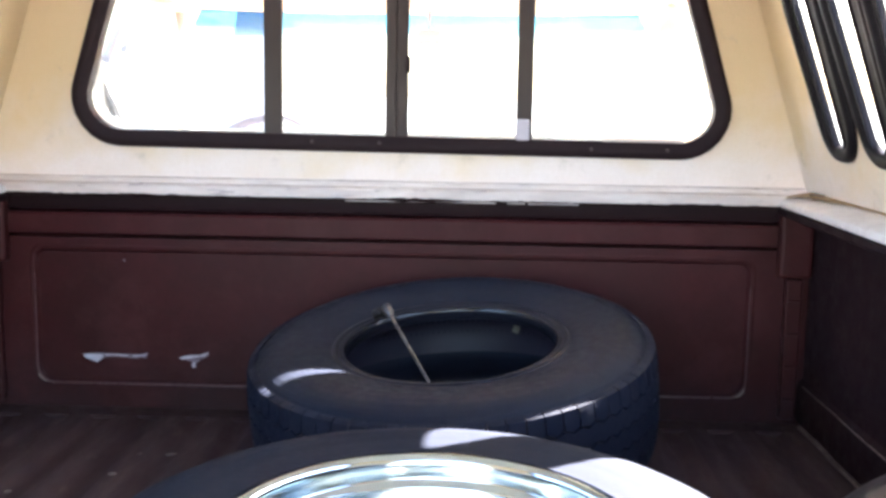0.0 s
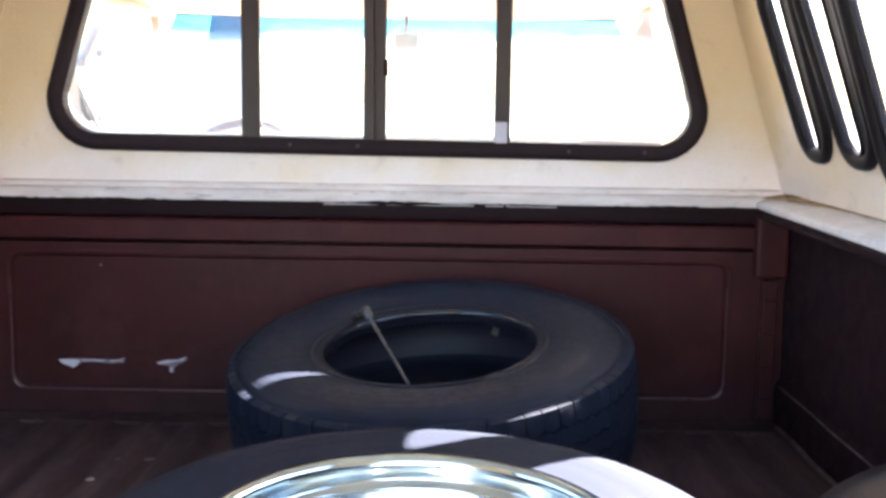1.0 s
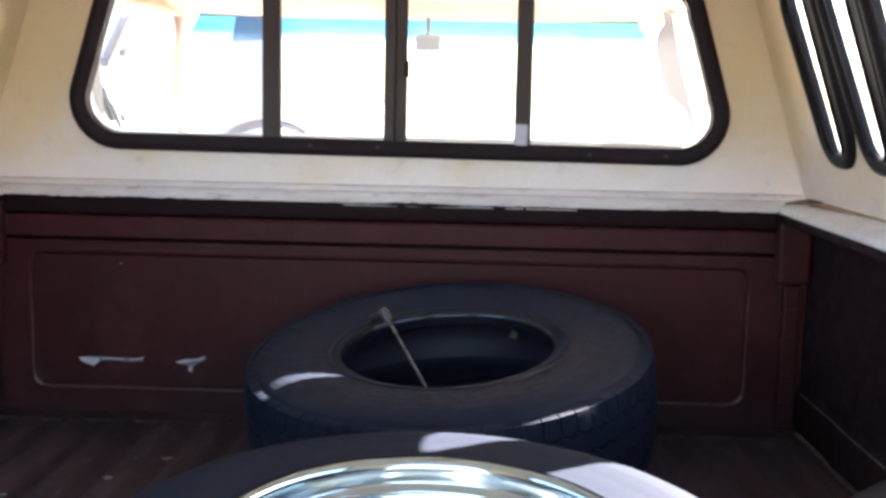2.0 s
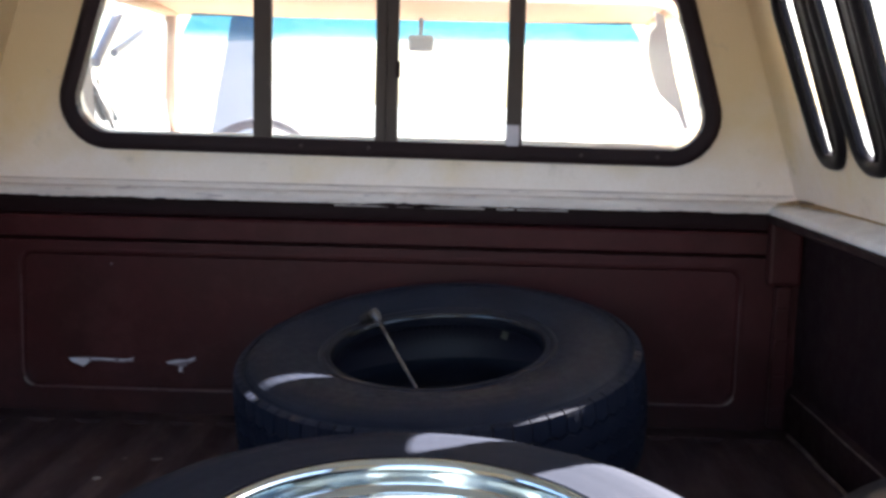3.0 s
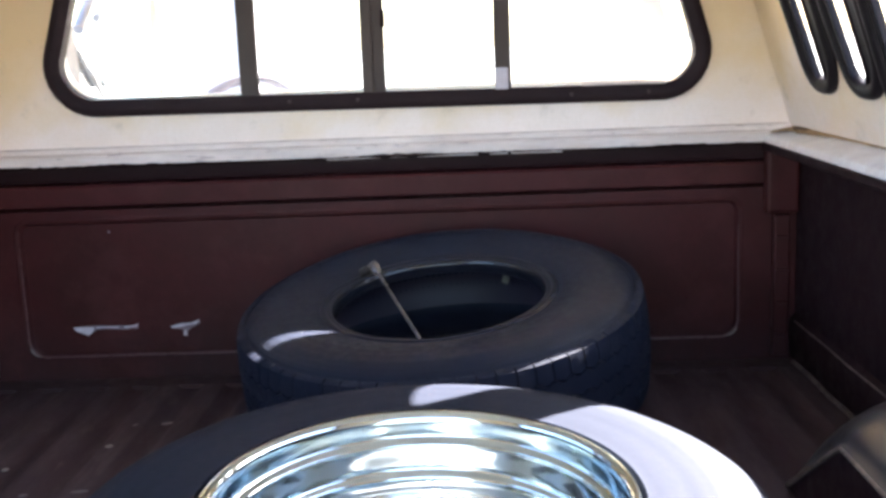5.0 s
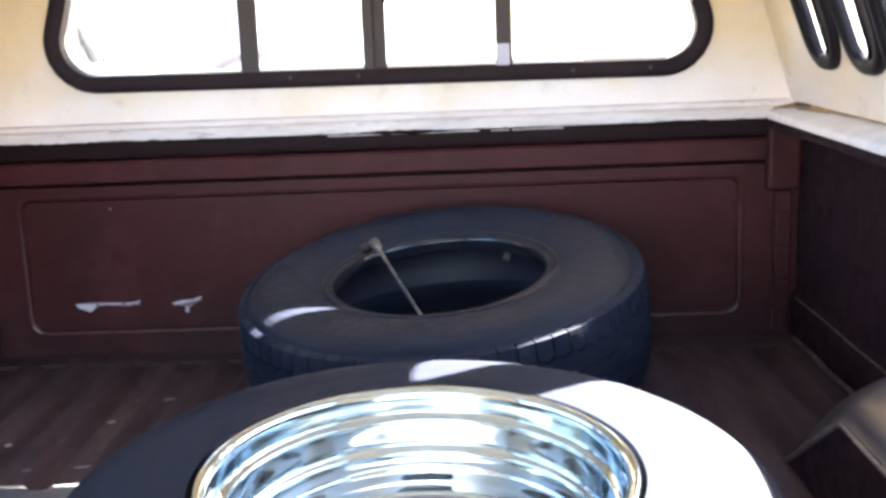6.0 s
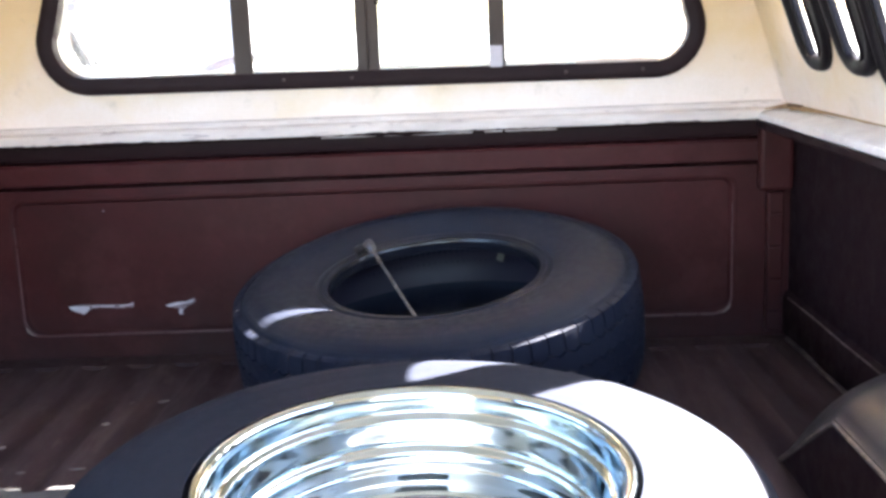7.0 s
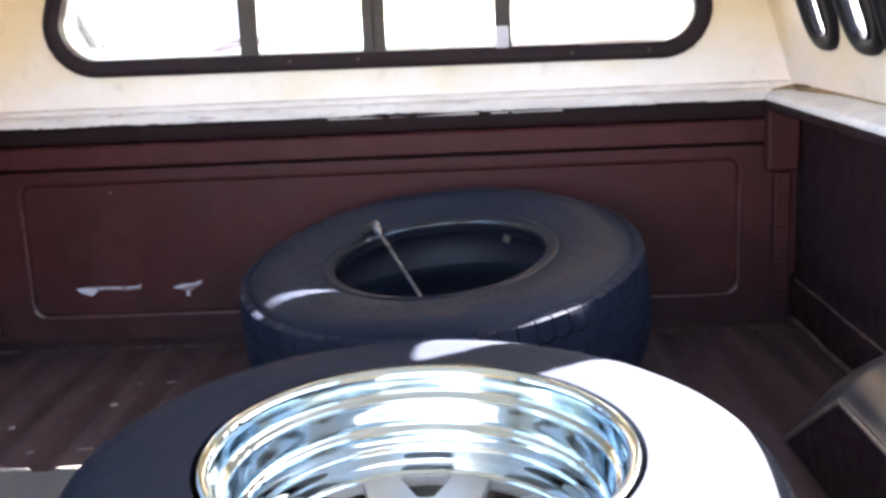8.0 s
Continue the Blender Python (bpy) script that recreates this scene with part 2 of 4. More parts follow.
def block(x0, x1, y0, y1, z0, z1, bevel=0.003, bm=None, seg=2, m=None):
    """A box with rounded edges."""
    bm = bm or bmesh.new()
    r = bmesh.ops.create_cube(bm, size=1)
    for v in r["verts"]:
        v.co = Vector(((x0 + x1) / 2 + v.co.x * (x1 - x0), (y0 + y1) / 2 + v.co.y * (y1 - y0), (z0 + z1) / 2 + v.co.z * (z1 - z0)))
    if bevel:
        es = list({e for v in r["verts"] for e in v.link_edges})
        made = bmesh.ops.bevel(bm, geom=es, offset=bevel, segments=seg, affect="EDGES", profile=0.5)
        vs = {v for f in made["faces"] for v in f.verts}
    else:
        vs = set(r["verts"])
    if m:
        bmesh.ops.transform(bm, matrix=m, verts=list(vs))
    return bm


def lathe(profile, seg=96, bm=None, closed=False):
    """Turns (radius, height) pairs round the z axis."""
    bm = bm or bmesh.new()
    rings = []
    for k in range(seg):
        a = 2 * math.pi * k / seg
        rings.append([bm.verts.new((r * math.cos(a), r * math.sin(a), h)) for r, h in profile])
    n = len(profile)
    for k in range(seg):
        p, q = rings[k], rings[(k + 1) % seg]
        for i in range(n if closed else n - 1):
            j = (i + 1) % n
            bm.faces.new((p[i], q[i], q[j], p[j]))
    return bm


def smooth_profile(pts, steps=5):
    """A Catmull-Rom line through the points."""
    out = []
    for i in range(len(pts) - 1):
        p0, p1, p2, p3 = (Vector(pts[max(0, min(len(pts) - 1, i + d))]) for d in (-1, 0, 1, 2))
        for s in range(steps):
            t = s / steps
            out.append(tuple(0.5 * (2 * p1 + (p2 - p0) * t + (2 * p0 - 5 * p1 + 4 * p2 - p3) * t * t + (3 * p1 - p0 - 3 * p2 + p3) * t ** 3)))
    return out + [tuple(pts[-1])]


def tube(path, radius, sides=12, bm=None, radii=None):
    """A round bar along a line of points, with closed ends."""
    bm = bm or bmesh.new()
    path = [Vector(p) for p in path]
    rings = []
    for i, p in enumerate(path):
        d = (path[min(i + 1, len(path) - 1)] - path[max(i - 1, 0)]).normalized()
        u = d.orthogonal().normalized()
        if rings:
            u = (last - last.project(d)).normalized()
        last = u
        w = d.cross(u)
        r = radii[i] if radii else radius
        rings.append([bm.verts.new(p + (u * math.cos(a) + w * math.sin(a)) * r) for a in (2 * math.pi * k / sides for k in range(sides))])
    for a, b in zip(rings, rings[1:]):
        for k in range(sides):
            bm.faces.new((a[k], a[(k + 1) % sides], b[(k + 1) % sides], b[k]))
    bm.faces.new(rings[0][::-1]), bm.faces.new(rings[-1])
    return bm


def rounded(pts, radii, steps=8):
    """A closed 2D outline with each corner rounded off."""
    out, n = [], len(pts)
    for i, p in enumerate(pts):
        p = Vector(p)
        a, b = (Vector(pts[i - 1]) - p).normalized(), (Vector(pts[(i + 1) % n]) - p).normalized()
        r = radii[i] if isinstance(radii, (list, tuple)) else radii
        half = a.angle(b) / 2
        d = r / math.tan(half)
        c = p + (a + b).normalized() * (r / math.sin(half))
        s, e = p + a * d - c, p + b * d - c
        for k in range(steps + 1):
            t = k / steps
            v = s.normalized().lerp(e.normalized(), t)
            out.append(c + v.normalized() * r)
    return out


def inset(pts, d):
    """The outline moved inwards by d (outlines run anticlockwise or clockwise alike)."""
    n = len(pts)
    area = sum(pts[i - 1].x * pts[i].y - pts[i].x * pts[i - 1].y for i in range(n))
    sgn = 1 if area > 0 else -1
    out = []
    for i in range(n):
        t = (pts[(i + 1) % n] - pts[i - 1]).normalized()
        out.append(pts[i] + Vector((-t.y, t.x)) * d * sgn)
    return out


def plate(outer, holes, m, depth):
    """A sheet with openings, outline in 2D, placed by m, with its thickness along m's z."""
    bm = bmesh.new()
    edges = []
    for loop in [outer, *holes]:
        vs = [bm.verts.new((p[0], p[1], 0)) for p in loop]
        edges += [bm.edges.new((vs[i - 1], vs[i])) for i in range(len(vs))]
    bmesh.ops.triangle_fill(bm, edges=edges, use_beauty=True)
    bmesh.ops.recalc_face_normals(bm, faces=bm.faces)
    r = bmesh.ops.extrude_face_region(bm, geom=list(bm.faces))
    for v in r["geom"]:
        if isinstance(v, bmesh.types.BMVert):
            v.co.z += depth
    bmesh.ops.transform(bm, matrix=m, verts=list(bm.verts))
    return bm


def border(outline, section, m):
    """Sweeps a closed section of (inwards, up) pairs round an outline; placed by m."""
    bm = bmesh.new()
    loops = []
    for d, h in section:
        loops.append([bm.verts.new((p.x, p.y, h)) for p in inset(outline, d)])
    n, k = len(outline), len(section)
    for s in range(k):
        a, b = loops[s], loops[(s + 1) % k]
        for i in range(n):
            j = (i + 1) % n
            bm.faces.new((a[i], a[j], b[j], b[i]))
    bmesh.ops.transform(bm, matrix=m, verts=list(bm.verts))
    return bm


def extruded(section, a, b, axis="x", bm=None):
    """A closed section carried along an axis: (y, z) pairs along x, or (x, z) pairs along y."""
    bm = bm or bmesh.new()
    def at(p, s):
        return (s, p[0], p[1]) if axis == "x" else (p[0], s, p[1])
    u, w = [bm.verts.new(at(p, a)) for p in section], [bm.verts.new(at(p, b)) for p in section]
    n = len(section)
    for i in range(n):
        bm.faces.new((u[i], u[(i + 1) % n], w[(i + 1) % n], w[i]))
    bm.faces.new(u[::-1]), bm.faces.new(w)
    return bm


FRONT = Matrix(((1, 0, 0, 0), (0, 0, -1, 0), (0, 1, 0, 0), (0, 0, 0, 1)))   # 2D (x, z) on the plane y = 0, out of it towards -y

# ---------------------------------------------------------------- the ground outside
BACK, HALF = -2.45, 0.812                 # rear end and half width of the bed
bm = bmesh.new()
g = [bm.verts.new(p) for p in ((-1500, -1500, -0.72), (1500, -1500, -0.72), (1500, 1500, -0.72), (-1500, 1500, -0.72))]
bm.faces.new(g)
tagged(part("ground", bm, CONCRETE), "sunlit grey concrete yard round the pickup", "ground", kind="structure")

# ---------------------------------------------------------------- bed floor with pressed ribs
section = [(-HALF, -0.03), (-HALF, 0.0)]
PITCH = 0.0925
for k in range(-8, 9):
    c = 0.0 + k * PITCH
    for dx, h in ((-0.029, 0.0), (-0.025, -0.001), (-0.015, -0.0065), (0.015, -0.0065), (0.025, -0.001), (0.029, 0.0)):
        if abs(c + dx) < HALF - 0.012:
            section.append((c + dx, h))
section += [(HALF, 0.0), (HALF, -0.03)]
floor = tagged(part("floor", extruded(section, BACK, 0.0, "y"), FLOOR, smooth=40), "worn dirty brown ribbed steel pickup bed floor", "floor", kind="structure")

edge = part("floor_edge", block(-HALF, HALF, -0.060, -0.001, -0.010, 0.0006, 0.0002), FLOOR_EDGE, floor, "flat strip where the ribs end")

# ---------------------------------------------------------------- front bulkhead
panel_outline = rounded([(-0.705, 0.048), (0.705, 0.048), (0.705, 0.3200), (-0.705, 0.3200)], [0.035, 0.035, 0.022, 0.022])
WIDE = HALF + 0.06
outer = [(-WIDE, -0.02), (WIDE, -0.02), (WIDE, 0.3430), (-WIDE, 0.3430)]
wall = part("wall_front", plate(outer, [panel_outline], FRONT, -0.02), BROWN)
tagged(wall, "dark maroon-brown painted steel bed bulkhead with a recessed panel", "wall", kind="structure")
part("recessed_panel", plate(inset(panel_outline, -0.01), [], Matrix.Translation((0, 0.010, 0)) @ FRONT, -0.008), BROWN, wall)
part("pressed_bead", border(inset(panel_outline, -0.004), [(-0.007, -0.002), (-0.004, 0.0006), (0.000, 0.0009), (0.004, -0.0010), (0.0080, -0.0055), (0.0105, -0.0096), (0.004, -0.013)], FRONT),
     BROWN, wall, "rounded edge pressed round the panel", smooth=60)
ring = inset(panel_outline, 0.0005)                      # the bead's highlight is painted on as a paler line, along the foot and up the ends
low = sorted((p for p in ring if p.y < 0.09), key=lambda p: math.atan2(p.y - 0.4, p.x))
crest = [(-0.7045, -0.0004, z) for z in (0.27, 0.22, 0.16, 0.11)] + [(p.x, -0.0004, p.y) for p in low] + [(0.7045, -0.0004, z) for z in (0.11, 0.16, 0.22, 0.27)]
part("crest_highlight", tube(crest, 0.0016, 8, radii=[0.0008, 0.0012, 0.0016, 0.0018] + [0.0021] * len(low) + [0.0018, 0.0016, 0.0012, 0.0008]), HIGHLIGHT_BROWN, wall, "highlight along the panel's lower edge, in paler glossy paint", smooth=60)
steps = [(0.05, 0.3505), (-0.009, 0.3505), (-0.012, 0.3535), (-0.013, 0.389), (-0.010, 0.393), (0.02, 0.396), (0.05, 0.398), (0.06, 0.43), (0.07, 0.43), (0.07, 0.300), (0.0215, 0.300), (0.0215, 0.3435), (0.05, 0.3435)]
part("stepped_rail", extruded(steps, -WIDE, WIDE), BROWN, wall, "pressed rail along the bulkhead top", smooth=30)
# added dark strip: its colour stands in for the shade under the overhang
part("gap_shade_strip", extruded([(0.004, 0.3975), (0.002, 0.402), (0.002, 0.426), (0.006, 0.4305), (0.06, 0.4305), (0.06, 0.3985)], -WIDE, WIDE), GAP_FILL, wall, "dark brown strip standing in for the shaded gap under the canopy", smooth=30)

# corner posts: a folded box above a riveted seam
for sx in (-1, 1):
    def bx(a, b):
        return (a, b) if sx > 0 else (-b, -a)
    post = part("corner_post", block(*bx(0.749, 0.8135), -0.032, -0.001, 0.294, 0.417, 0.008, seg=3), BROWN, wall, "folded corner gusset")
    strip = block(*bx(0.768, 0.800), -0.020, -0.001, 0.012, 0.291, 0.004)
    part("corner_seam", strip, BROWN, wall, "welded corner seam with notches")
    for z in (0.05, 0.115, 0.18, 0.245):
        part("seam_clip", block(*bx(0.771, 0.797), -0.024, -0.019, z, z + 0.006, 0.002), BROWN, wall)

# scraped paint on the panel: ragged flat flakes
random.seed(7)
def flake(cx, cz, pts, y, rough=0.0, thick=0.0016):
    """A thin ragged chip on the panel; rough frays its outline."""
    if rough:
        frayed = []
        for i, p in enumerate(pts):
            q = pts[(i + 1) % len(pts)]
            for k in range(4):
                t = k / 4
                frayed.append((p[0] + (q[0] - p[0]) * t + random.uniform(-rough, rough), p[1] + (q[1] - p[1]) * t + random.uniform(-rough, rough) * 0.7))
        pts = frayed
    bm = bmesh.new()
    lo = [bm.verts.new((cx + x, y, cz + z)) for x, z in pts]
    hi = [bm.verts.new((cx + x * 0.98, y - thick, cz + z * 0.96)) for x, z in pts]
    n = len(pts)
    for i in range(n):
        bm.faces.new((lo[i], lo[(i + 1) % n], hi[(i + 1) % n], hi[i]))
    bm.faces.new(hi)
    bm.faces.new(lo[::-1])
    return bm
part("paint_scrape", flake(-0.55, 0.100, [(-0.068, 0.006), (-0.034, 0.009), (-0.012, 0.008), (0.020, 0.007), (0.050, 0.006), (0.066, 0.011),
     (0.063, 0.001), (0.044, -0.002), (0.010, 0.001), (-0.020, 0.000), (-0.030, -0.007), (-0.037, -0.013), (-0.054, -0.007), (-0.062, -0.001)], 0.0098, 0.0012), DULL_CHIP, wall, "scuffed pale paint scrape")
part("paint_scrape", flake(-0.39, 0.100, [(-0.032, 0.003), (-0.010, 0.008), (0.012, 0.010), (0.030, 0.015), (0.028, 0.006), (0.013, -0.001), (0.004, -0.008),
     (0.003, -0.020), (-0.005, -0.018), (-0.006, -0.007), (-0.016, -0.003), (-0.029, -0.002)], 0.0098, 0.0012), DULL_CHIP, wall, "scuffed pale paint scrape")
for cx_, cz_, pts in ((-0.55, 0.100, [(-0.066, 0.005), (-0.040, 0.006), (-0.024, 0.004), (-0.028, -0.004), (-0.037, -0.011), (-0.052, -0.006), (-0.062, -0.001)]),
                      (-0.55, 0.100, [(-0.022, 0.006), (0.004, 0.006), (0.026, 0.005), (0.024, 0.003), (-0.002, 0.004), (-0.020, 0.003)]),
                      (-0.55, 0.100, [(0.036, 0.005), (0.064, 0.008), (0.062, 0.005), (0.038, 0.002)]),
                      (-0.39, 0.100, [(-0.030, 0.002), (-0.010, 0.006), (0.010, 0.008), (0.028, 0.013), (0.022, 0.007), (0.004, 0.004), (-0.012, 0.000), (-0.026, -0.001)]),
                      (-0.39, 0.100, [(-0.003, -0.006), (0.002, -0.008), (0.001, -0.018), (-0.004, -0.016)])):
    part("bare_metal", flake(cx_, cz_, pts, 0.0080, 0.0008, 0.0008), CHIP, wall, "bright bare metal in the scrape")
part("paint_chip", flake(-0.528, 0.297, [(-0.003, 0), (0, 0.003), (0.003, 0.001), (0.002, -0.003)], 0.0098), DULL_CHIP, wall)

# pale flakes stand in for the glints on the panel's lower corners
for sx in (-1, 1):
    part("corner_glint", flake(sx * 0.6935, 0.0585, [(sx * x, z) for x, z in ((0.0105, 0.009), (0.009, 0.002), (0.004, -0.004), (-0.003, -0.0085), (-0.012, -0.0095), (-0.004, -0.0055), (0.002, -0.0005), (0.006, 0.005))], -0.0005), GRIT, wall, "pale flake standing in for the glint on the panel corner")

# ---------------------------------------------------------------- bed sides
def bed_side(sx, name, label):
    s = lambda pts: [(sx * x, z) for x, z in pts]
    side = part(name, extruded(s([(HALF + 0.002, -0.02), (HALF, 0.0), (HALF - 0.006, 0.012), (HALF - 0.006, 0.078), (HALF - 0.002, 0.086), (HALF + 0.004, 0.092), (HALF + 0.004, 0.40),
        (0.752, 0.413), (0.7485, 0.416), (0.7485, 0.427), (0.753, 0.4295), (0.90, 0.430), (0.95, 0.41), (0.95, -0.35), (0.93, -0.35), (0.93, -0.02)]), BACK, -0.001, "y"), BROWN_DARK, smooth=40)
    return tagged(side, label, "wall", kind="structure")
wall_right = bed_side(1, "wall_right", "dark brown steel bed side with a pressed ridge and folded rail")
wall_left = bed_side(-1, "wall_left", "dark brown steel bed side with a folded rail")

for sx, side in ((1, wall_right), (-1, wall_left)):
    part("pale_seam", tube([(sx * (HALF - 0.009), y, 0.006 + 0.0015 * math.sin(y * 31)) for y in (-0.04 - 0.05 * k for k in range(13))], 0.0040, 8), PALE_EDGE, side, "pale weld seam along the floor", smooth=60)

for sx, side in ((1, wall_right), (-1, wall_left)):
    part("pale_ridge", tube([(sx * (HALF - 0.0045), y, 0.083 + 0.0008 * math.sin(y * 23)) for y in (-0.03 - 0.06 * k for k in range(12))], 0.0016, 8), PALE_EDGE, side, "pale ridge along the side", smooth=60)

# wheel arch: straight inner face, rolled edge, shoulder sweeping up to the side
def arch_surface():
    bm = bmesh.new()
    rows = []
    ys = [-0.626 - 0.95 * k / 60 for k in range(61)]
    for y in ys:
        d = -0.626 - y
        h = min(1, max(0.0, d / 0.215))
        h2 = 1 - (1 - min(1, d / 0.24)) ** 2.75
        edge = 0.138 * h
        top = 0.195 * h2
        row = [(0.6255, max(edge - 0.005, -0.004)), (0.6235, edge), (0.6245, edge + 0.005), (0.630, edge + 0.008)]
        for k in range(1, 13):
            a = k / 12 * math.pi / 2
            row.append((0.630 + 0.179 * (0.9 * (1 - math.cos(a)) + 0.1 * k / 12), edge + 0.008 + max(top - edge, 0.0) * math.sin(a)))
        rows.append([bm.verts.new((x, y, z)) for x, z in row])
    for a, b in zip(rows, rows[1:]):
        for i in range(len(a) - 1):
            bm.faces.new((a[i], a[i + 1], b[i + 1], b[i]))
    bmesh.ops.remove_doubles(bm, verts=bm.verts, dist=1e-5)
    return bm
EDGE_HIGHLIGHT = material("pale_edge_highlight", (0.20, 0.16, 0.14), 0.4, spec=0.4, second=(0.05, 0.032, 0.027), big=25, fine=90, bump=0.3, amount=0.8)
arch = part("wheel_arch", arch_surface(), ARCH, smooth=50)
tagged(arch, "scuffed brown steel wheel arch with a rolled edge", "wheel arch", kind="structure")

edge_line = []
for k in range(40):
    d_ = 0.004 + 0.024 * k
    edge_line.append((0.6235, -0.626 - d_, 0.138 * min(1, d_ / 0.215)))
bm = bmesh.new()
face = [bm.verts.new((0.627, y, z)) for y, z in ((-0.628, -0.003), (-0.841, 0.134), (-1.575, 0.134), (-1.575, -0.003))]
back = [bm.verts.new((0.631, v.co.y, v.co.z)) for v in face]
bm.faces.new(face), bm.faces.new(back[::-1])
for k in range(4):
    bm.faces.new((face[k], back[k], back[(k + 1) % 4], face[(k + 1) % 4]))
# a darker paint colour stands in for the shade on this upright face
part("inner_face", bm, BROWN_DARK, arch, "dark brown upright face, its shade put into the paint")
# the rolled edge's bright highlight is put into its paler colour
part("rolled_edge", tube(edge_line, 0.0032, 8), EDGE_HIGHLIGHT, arch, "rolled edge with its highlight in paler paint", smooth=60)

# ---------------------------------------------------------------- canopy shell
def wall_x(z):
    return 0.80 - 0.31 * (z - 0.46)
ROOF = 0.985
win_outline = rounded([(-0.650, 0.5240), (0.682, 0.5145), (0.576, 0.873), (-0.548, 0.873)], [0.096, 0.094, 0.072, 0.072], 10)
win_hole = inset(win_outline, 0.012)
shell = [(-wall_x(0.455) - 0.02, 0.455), (wall_x(0.455) + 0.02, 0.455), (wall_x(ROOF) + 0.02, ROOF + 0.02), (-wall_x(ROOF) - 0.02, ROOF + 0.02)]
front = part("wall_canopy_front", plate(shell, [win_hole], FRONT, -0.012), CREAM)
tagged(front, "cream stained fibreglass front wall of the pickup canopy", "wall", kind="structure")
bm = extruded([(-0.024, 0.4315), (-0.026, 0.436), (-0.024, 0.449), (-0.017, 0.453), (-0.010, 0.455), (-0.008, 0.462), (-0.001, 0.466), (0.012, 0.466), (0.012, 0.4315)], -0.860, 0.850)
part("base_flange", bm, SEAL, front, "dirty white sealed flange with sealant smears", smooth=40)

for x0, x1 in ((-0.085, 0.02), (0.035, 0.205), (0.228, 0.262), (0.268, 0.365)):
    part("flange_lip", extruded([(-0.0165, 0.4256), (-0.0185, 0.4262), (-0.0185, 0.4276), (-0.0165, 0.4282), (0.002, 0.4282), (0.002, 0.4256)], x0, x1), SEAL, front, "pale lower lip of the flange", smooth=40)
random.seed(11)
line, radii = [], []
for k in range(150):
    x = -0.82 + 1.60 * k / 149
    line.append((x, -0.0215 + random.uniform(-0.001, 0.001), 0.4318 + random.uniform(-0.0008, 0.0008)))
    radii.append(0.0020 + 0.0028 * max(0.0, math.sin(x * 7.3 + 1.2) * math.sin(x * 17 + 0.6)) + random.uniform(0, 0.0010))
part("sealant_bead", tube(line, 0.003, 8, radii=radii), GAP_FILL, front, "ragged dark sealant squeezed from under the flange", smooth=60)

# side wall frame: u runs along y, v up the slope
slope = Vector((-0.31, 0, 1)).normalized()
def side_matrix(sx):
    up = Vector((sx * slope.x, 0, slope.z))
    u = Vector((0, 1, 0))
    nrm = Vector((-sx * slope.z, 0, slope.x))             # towards the inside
    m = Matrix.Identity(4)
    for i in range(3):
        m[i][0], m[i][1], m[i][2] = u[i], up[i], nrm[i]
    m.translation = Vector((sx * 0.80, 0, 0.46))
    return m
def v_of(z):
    return (z - 0.46) / slope.z
SLOTS = (-0.278, -0.471)
slot_outlines = [rounded([(c - 0.101, v_of(0.538)), (c + 0.048, v_of(0.538)), (c + 0.110, v_of(0.862)), (c - 0.076, v_of(0.862))], [0.066, 0.060, 0.075, 0.075], 8) for c in SLOTS]
big_outline = rounded([(-1.60, v_of(0.500)), (-0.574, v_of(0.500)), (-0.552, v_of(0.855)), (-1.58, v_of(0.855))], 0.075, 8)
side_outline = [(BACK, v_of(0.455)), (-0.0005, v_of(0.455)), (-0.0005, v_of(ROOF + 0.01)), (BACK, v_of(ROOF + 0.01))]
gasket_section = [(-0.005, 0.0), (-0.005, 0.006), (-0.001, 0.0105), (0.006, 0.0125), (0.014, 0.0115), (0.0190, 0.0075), (0.0205, 0.0), (0.0205, -0.006), (-0.005, -0.006)]

def canopy_side(sx, name, label):
    m = side_matrix(sx)
    hole = [inset(o, 0.010) for o in slot_outlines + [big_outline]]
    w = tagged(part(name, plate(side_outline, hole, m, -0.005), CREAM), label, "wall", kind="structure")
    return w, m
side_r, MR = canopy_side(1, "wall_canopy_right", "cream stained fibreglass canopy side wall with slot windows")
side_l, ML = canopy_side(-1, "wall_canopy_left", "cream stained fibreglass canopy side wall with slot windows")
for sx, side in ((1, side_r), (-1, side_l)):
    s = lambda pts: [(sx * x, z) for x, z in pts]
    part("base_flange", extruded(s([(0.747, 0.4305), (0.744, 0.434), (0.747, 0.443), (0.755, 0.447), (0.790, 0.452), (0.800, 0.458), (0.806, 0.462), (0.84, 0.460), (0.84, 0.4305)]), BACK, -0.0245, "y"),
         SIDE_SEAL, side, "dirty white sealed flange on the bed rail", smooth=40)
# rust and grime in the front corner
def smear(pts, mat_, name, label):
    bm = bmesh.new()
    lo = [bm.verts.new(p) for p in pts]
    hi = [bm.verts.new((x, y, z + 0.0022)) for x, y, z in pts]
    n = len(pts)
    for i in range(n):
        bm.faces.new((lo[i], lo[(i + 1) % n], hi[(i + 1) % n], hi[i]))
    bm.faces.new(hi)
    return part(name, bm, mat_, side_r, label)
random.seed(23)
def ragged(line, widths, name, mat_, label):
    """A stain along a line on the flange, its edges uneven."""
    left, right = [], []
    for k in range(len(line) * 6 - 5):
        i, t = min(k // 6, len(line) - 2), k / 6 - min(k // 6, len(line) - 2)
        p = Vector(line[i]).lerp(Vector(line[i + 1]), t)
        w = (widths[i] + (widths[i + 1] - widths[i]) * t) * random.uniform(0.55, 1.15)
        left.append((p.x - w, p.y, p.z - w * 0.19 + 0.0004)), right.append((p.x + 0.002 * random.random(), p.y, p.z + 0.0012))
    smear(left + right[::-1], mat_, name, label)
